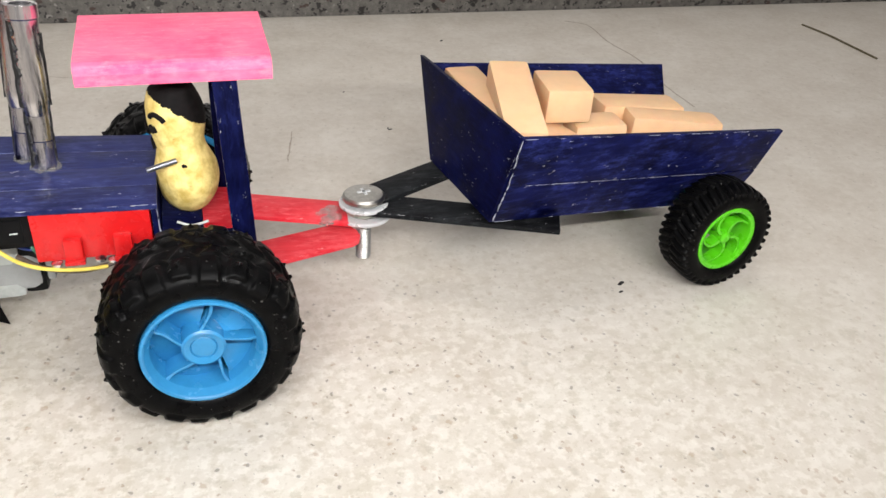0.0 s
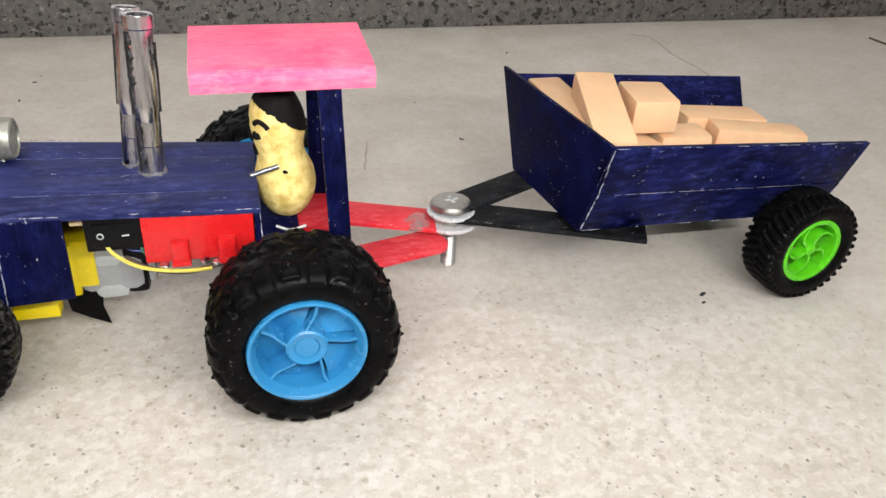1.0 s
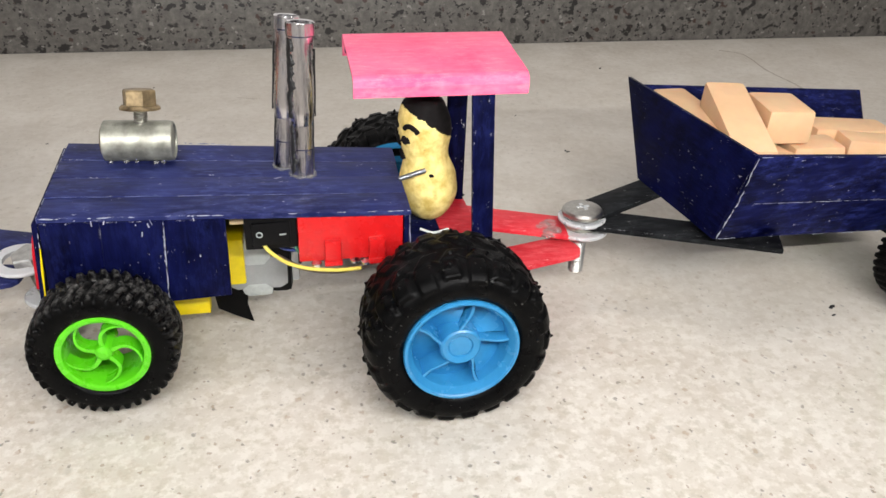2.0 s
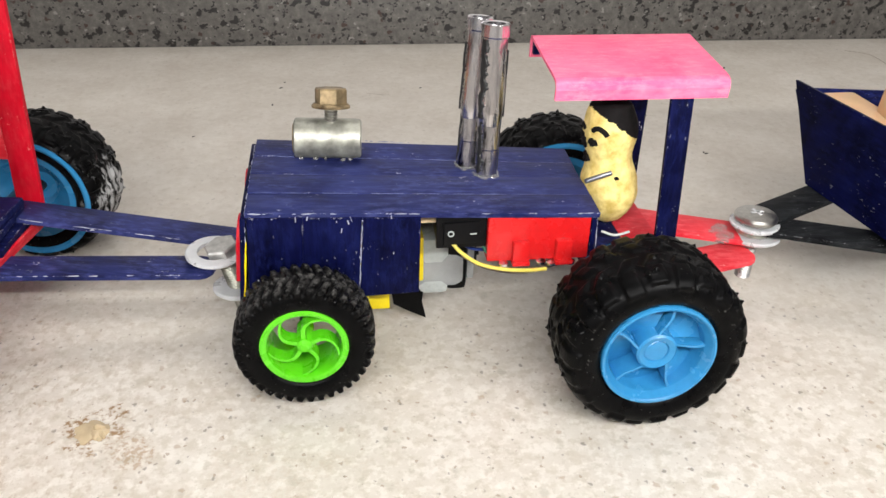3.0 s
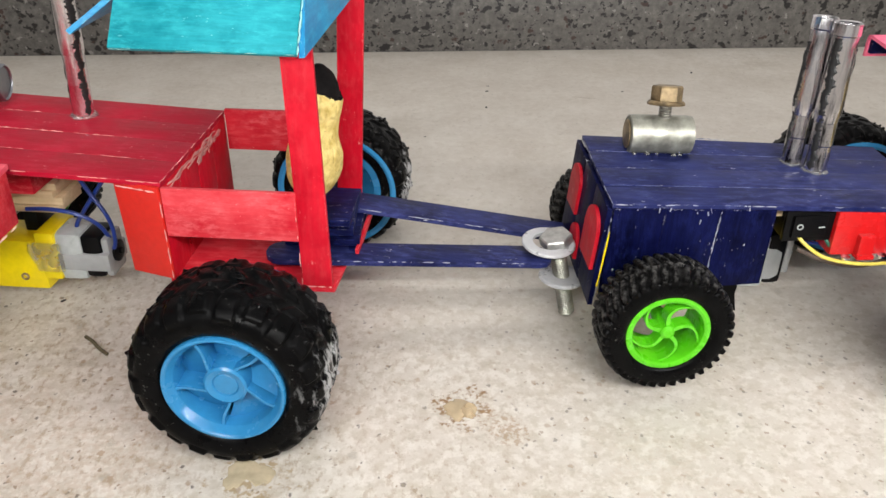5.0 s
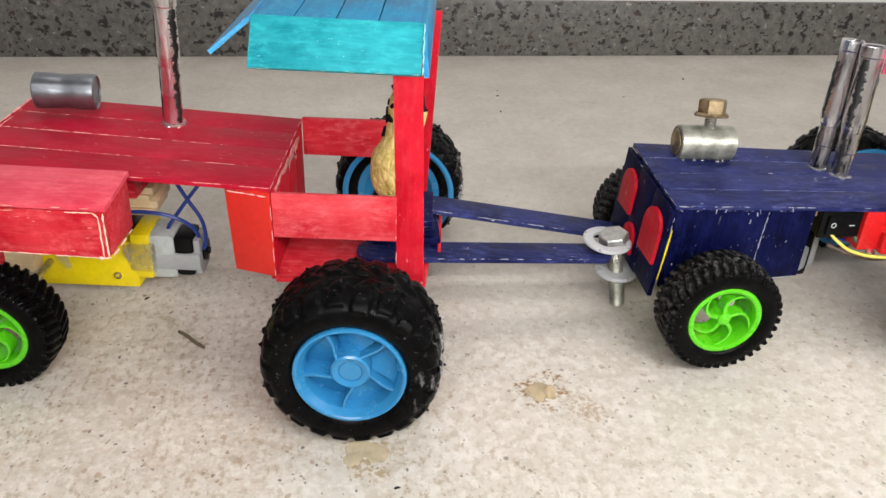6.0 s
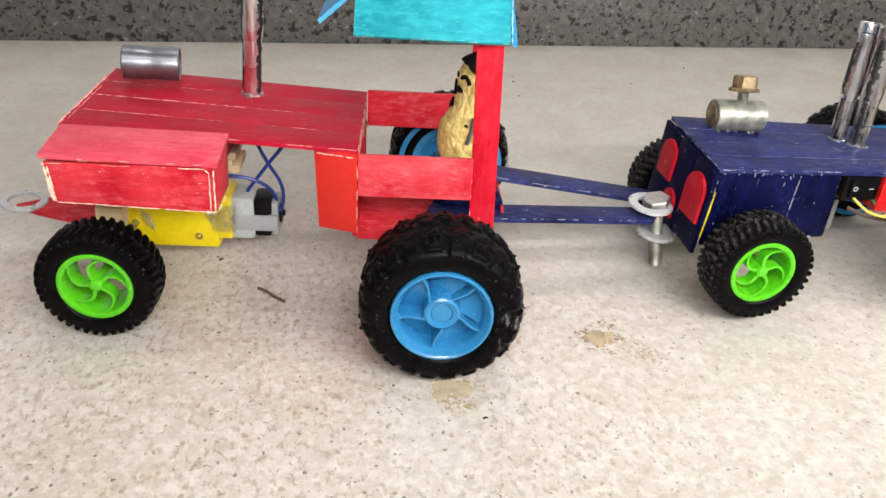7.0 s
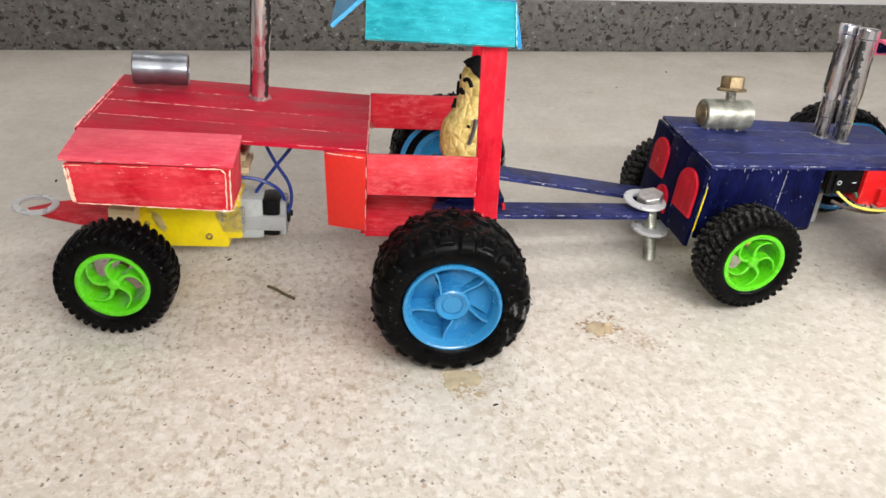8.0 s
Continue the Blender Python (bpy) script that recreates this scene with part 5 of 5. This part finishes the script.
for x, z, r in ((36.3, 32.5, 80), (-103, 24.8, 62)):
    bm = bmesh.new()
    lathe(bm, [(0.01, -r + 10), (1.5, -r + 10), (1.5, r - 10), (0.01, r - 10)], 16, pose(*vec((x, 0, z))) @ TO_Y)
    part("axle", bm, steel, red, "thin steel axle")
wheel(red, (36.3, -79.5, 32.6), True, -52, smeared=True)
wheel(red, (44, 66, 32.6), True, 10, True, smeared=True, roll=168)
wheel(red, (-103, -60.0, 24.8), False, -40)
wheel(red, (-103, 60.0, 24.8), False, 50, True)
# drawbar: two navy sticks that run back to the hitch
bm = bmesh.new()
stick(bm, (31, -22.0, 40.1), (141, -3.5, 33.2), 14.5, 2.2)
part("drawbar", bm, blue_bar, red, "navy blue craft-stick drawbar with worn edges")
bm = bmesh.new()
stick(bm, (46, 15, 46.5), (148, 22.5, 30.5), 15, 2.2, False, False)
part("drawbar", bm, blue_bar, red, "navy blue craft-stick drawbar with worn edges")
bm = bmesh.new()
worn_line(bm, (52, -25.6, 39.7), (136, -11.5, 34.5), 0.24, 71, 0.7, 6)
worn_line(bm, (50, 7.6, 46.8), (146, 14.9, 31.8), 0.2, 72, 1.0, 6)
part("worn_edge", bm, worn_blue, red, "pale rubbed drawbar edges", kind="stuff")
peanut_doll("peanut_doll", (-50.8, 118.6, 51.2), (0, 10), -8, 56, 11.2, 8.6, 0.175, 2.4, [(0.20, -0.90, 0.52), (0.22, -0.98, 0.42), (0.16, -1.04, 0.30)], rough_shell,
            "peanut with black ink cap sitting on the red tractor")

# ---- hitch bolts ----
hitch = thing("hitch_bolt", (43.5, 100.7, 0), "grey hexagon bolt with white washers through the blue drawbar", "bolt", "hitch bolts")
H = lambda x, y, z: (x - 43.5, y - 100.7, z)
m = between(H(55.2, 104.2, 2.0), H(47.6, 101.4, 38))
bm = bmesh.new()
thread(bm, m, 3.4, 0, 36)
part("shaft", bm, dull_steel, hitch)
bm = bmesh.new()
hex_head(bm, m, 11.6, 35.6, 40.0)
part("bolt_head", bm, zinc, hitch)
bm = bmesh.new()
washer(bm, pose(*vec(H(44.4, 101.0, 36.8)), 4, 3), 10.8, 6.4, 0, 1.6)
part("washer", bm, milky, hitch, "milky white plastic washer")
bm = bmesh.new()
washer(bm, pose(*vec(H(51.2, 102.8, 19.4)), 0, 4), 9.4, 3.3, 0, 1.9)
box(bm, H(60, 106, 20.2), (16, 9, 1.8), (0, 0, 10), bevel=0.4)
part("bracket", bm, milky, hitch, "pale grey bracket that holds the bolt")
hitch2 = thing("hitch_bolt", (265.5, 106.6, -1.3), "bright pan-head screw with white washers joining the trailer sticks", "bolt", "hitch bolts")
m = pose(0, 0, 0)
bm = bmesh.new()
thread(bm, m, 3.3, 13.5, 40)
part("shaft", bm, zinc, hitch2)
bm = bmesh.new()
lathe(bm, [(0.01, 41.4), (8.5, 41.4), (8.8, 42.0), (8.7, 43.0), (7.9, 43.9), (6.0, 44.5), (0.01, 44.7)], 40, m)
head = part("screw_head", bm, steel, hitch2)
# pale bars draw in the glint of the slot
bm = bmesh.new()
for a in (10, 100):
    box(bm, (0, 0, 44.7), (5.6, 1.3, 0.4), (0, 0, a))
part("cross_slot", bm, milky, head, "cross slot, its glint drawn as pale bars")
for z, r in ((38.6, 10.2), (33.8, 11.8)):
    bm = bmesh.new()
    washer(bm, m, r, 3.6, z, z + 1.7)
    part("washer", bm, milky, hitch2, "milky white plastic washer")
bm = bmesh.new()
washer(bm, m, 7.6, 3.5, 35.6, 38.5)
part("spacer", bm, dull_steel, hitch2, "dull steel spacer")

# ---- trailer ----
TX, TY = 370, 110


def T(x, y, z):
    return (x - TX, y - TY, z)


trailer = thing("toy_trailer", (TX, TY, 0), "handmade navy blue craft-stick trailer loaded with peach blocks", "toy trailer")
for name, mat, q in (
    ("front_board", blue_y, [T(305.8, 168, 79), T(301.5, 135, 41.5), T(310, 75.5, 41.5), T(316, 69, 80)]),
    ("side_stick", blue_x, [T(314.6, 71.6, 58.9), T(443.5, 90.5, 45.7), T(451.9, 90, 64.7), T(317.3, 69.0, 79.6)]),
    ("side_stick", blue_x, [T(311.2, 76.0, 41.3), T(436, 93.6, 28.6), T(443.3, 90.7, 45.4), T(314.5, 71.8, 58.6)]),
    ("side_stick", blue_x, [T(438, 164, 47), T(304.4, 151, 59), T(306.5, 168, 74.5), T(443.8, 184, 61.4)]),
    ("side_stick", blue_x, [T(431, 143, 29.5), T(302.6, 135.6, 42), T(304.4, 150.8, 58.8), T(438, 163.8, 46.8)]),
    ("floor_board", blue_x, [T(311, 78.4, 43), T(435, 96, 30.5), T(430, 142, 31), T(303.0, 134, 43.4)]),
):
    bm = bmesh.new()
    slab(bm, q, 2.2)
    part(name, bm, mat, trailer)
bm = bmesh.new()
worn_line(bm, T(310.9, 75.3, 42), T(314.4, 71.5, 59.5), 0.3, 41, 0.15)
worn_line(bm, T(314.4, 71.5, 59.5), T(316.8, 68.7, 79.5), 0.22, 42, 0.3)
part("worn_edge", bm, worn_blue, trailer, "pale worn front corner", kind="stuff")
bm = bmesh.new()
worn_line(bm, T(322, 72.6, 58.05), T(420, 86.8, 47.9), 0.075, 43, 0.1, 9)
worn_line(bm, T(318, 68.9, 79.5), T(451, 89.9, 64.7), 0.13, 44, 1.5, 7)
worn_line(bm, T(443.4, 90.6, 45.8), T(451.7, 89.9, 64.4), 0.13, 45, 1.0, 4)
worn_line(bm, T(312, 76.0, 41.2), T(434, 93.4, 28.8), 0.12, 46, 1.8, 6)
part("worn_edge", bm, worn_blue, trailer, "pale rubbed lines along the side sticks", kind="stuff")
bm = bmesh.new()
stick(bm, T(262, 108.5, 37.2), T(341, 76, 37.4), 16, 2.2, True, False)
part("tow_stick", bm, black_x, trailer, "black inked tow stick")
bm = bmesh.new()
stick(bm, T(262, 105.5, 39.2), T(330, 139, 40.5), 15, 2.2, True, False)
part("tow_stick", bm, black_x, trailer, "black inked tow stick")
axle_pose = pose(*vec(T(413.5, 115, 24.8)), 0, 0, 7)
bm = bmesh.new()
lathe(bm, [(0.01, -34), (1.5, -34), (1.5, 34), (0.01, 34)], 16, axle_pose @ TO_Y)
part("axle", bm, steel, trailer, "thin steel axle")
bm = bmesh.new()
box(bm, T(413.5, 117, 27.5), (9, 44, 7), (0, 5, 7), bevel=0.6)
part("axle_block", bm, black_x, trailer, "black axle block")
wheel(trailer, T(418.3, 78, 24.8), False, 5, yaw=7)
wheel(trailer, T(409.0, 152, 24.8), False, 33, True, yaw=7)

# ---- blocks in the trailer ----
def foam_block(at, size, turn, label):
    bm = bmesh.new()
    box(bm, (0, 0, 0), size, bevel=2.2)
    for v in bm.verts:
        v.co += Vector((0.35 * noise.noise(v.co * 90), 0.35 * noise.noise(v.co * 90 + Vector((5, 0, 0))), 0.35 * noise.noise(v.co * 90 + Vector((0, 5, 0))))) * MM
    ob = new("foam_block", mesh_of("foam_block", bm, eraser, sharp=50))
    ob.matrix_basis = pose(*vec(at), *turn)
    return tagged(ob, label, "block", "peach blocks in the trailer")


foam_block((322.8, 129, 69.8), (16, 62, 12), (0, 0, 1), "peach foam block lying along the trailer's front board")
foam_block((329.6, 108.3, 74.8), (17.5, 52.6, 15), (12.5, 0, -11.0), "peach foam block leaning on the block by the front board")
foam_block((354.9, 118.5, 75.2), (20.6, 26, 15), (0, 0, -7), "peach foam block lying on top of the pile")
foam_block((346, 102, 60.5), (17, 24, 14), (0, 10, 14), "peach foam block at the bottom of the pile")
foam_block((369.5, 111, 60.4), (24.5, 16, 13), (0, 0, -2), "short peach foam block in the middle of the trailer")
foam_block((410.0, 113.5, 58.6), (43.6, 15, 13), (0, 4, -9), "long peach foam block at the open end")
foam_block((401.2, 132, 59.0), (42.4, 18, 13), (0, 4, -1), "long peach foam block beside the far side board")
foam_block((350, 116, 52), (50, 40, 16), (0, 5, 4), "peach foam block under the rest of the pile")
foam_block((402, 121, 44.5), (46, 38, 20), (0, 5, 6), "peach foam block under the long ones")

# ---- small things on the floor ----
bm = bmesh.new()
for x, y, r, h in ((5.5, 46.5, 5.6, 0.9), (8.4, 45.2, 3.0, 1.8), (2.6, 47.6, 3.2, 1.0)):
    lathe(bm, [(r, -0.1), (r * 0.93, h * 0.4), (r * 0.7, h * 0.8), (r * 0.3, h * 1.02), (0.01, h)], 36, pose(*vec((x, y, 0.02))), wobble=0.45)
lathe(bm, [(2.2, -0.1), (1.9, 1.6), (1.3, 3.0), (0.5, 3.9), (0.01, 4.1)], 18, pose(*vec((8.6, 46.0, 0.3)), 14, -10) @ Matrix.Diagonal((1, 0.4, 1, 1)), wobble=0.3)
tagged(new("glue_blob", mesh_of("glue_blob", bm, dry_glue)), "dried clear hot glue blob on the floor", "glue")
bm = bmesh.new()
for x, y, r in ((-68, 20, 5.6), (-62, 17.5, 4.6), (-71, 15, 3.4)):
    lathe(bm, [(r, -0.1), (r * 0.9, 0.18), (r * 0.5, 0.3), (0.01, 0.32)], 24, pose(*vec((x, y, 0.02))), wobble=0.3)
tagged(new("glue_blob", mesh_of("glue_blob", bm, amber)), "flat brownish glue blob on the floor beside a tyre", "glue")
twig_wood = plain("dry twig", (0.11, 0.09, 0.05), 0.8, grain=0.3)
bm = bmesh.new()
tube(bm, [(-143.4, 97.5, 0.7), (-139.5, 93.8, 1.0), (-136, 89.5, 0.9), (-131.4, 85.2, 0.7)], 0.75, 7, 5)
tagged(new("twig", mesh_of("twig", bm, twig_wood)), "small dry twig on the terrazzo floor", "twig")
bm = bmesh.new()
tube(bm, [(749, 432, 0.6), (752, 400, 0.8), (751, 370, 0.8), (750, 337, 0.6)], 0.9, 7, 5)
tagged(new("twig", mesh_of("twig", bm, twig_wood)), "long thin dry twig on the floor near the wall", "twig")
rng = random.Random(4)
for x, y, r in ((378, 79, 2.0), (316, 262, 1.3), (398, 425, 1.6), (375, 73, 1.2), (-56, 0, 1.2), (-162, 126, 1.3), (48, 362, 1.4), (315, 264, 1.2), (218, 434, 1.6), (208, 269, 1.3), (300, 327, 1.0), (52, 396, 1.4), (3, 309, 0.9), (152, 391, 1.0), (54, 408, 0.9), (-263, 228, 1.6)):
    bm = bmesh.new()
    lathe(bm, [(r, 0), (r * 0.8, r * 0.3), (0.01, r * 0.4)], 9, pose(*vec((x, y, 0.01)), 0, 0, rng.random() * 90) @ Matrix.Diagonal((1, 0.55, 1, 1)), wobble=0.8)
    tagged(new("crumb", mesh_of("crumb", bm, soot)), "tiny dark crumb on the terrazzo floor", "crumb", "crumbs on the floor")

# ---- fine scratches in the floor ----
scratch_dirt = plain("brown dirt in a scratch", (0.40, 0.35, 0.29), 0.8, grain=0.3)
for words, wide, pts in (
    ("long faint scratch in the terrazzo filled with dirt", 1.6, [(524, 466), (540, 452), (538, 406), (541, 363), (533, 308), (532, 265)]),
    ("short faint scratch in the terrazzo floor", 1.0, [(258, 269), (254, 250), (249, 229)]),
    ("thin dark hair line on the terrazzo floor", 0.8, [(113, 382), (121, 379), (129, 378)]),
):
    dice = random.Random(len(pts))
    bm = bmesh.new()
    tube(bm, [(x + dice.uniform(-1, 1), y + dice.uniform(-1, 1), 0) for x, y in pts], [wide * dice.uniform(0.25, 0.7) for p in pts], 6, 9)
    for v in bm.verts:
        v.co.z *= 0.1
        v.co.x += 0.0007 * noise.noise(v.co * 160)
    tagged(new("floor_scratch", mesh_of("floor_scratch", bm, scratch_dirt)), words, kind="structure")
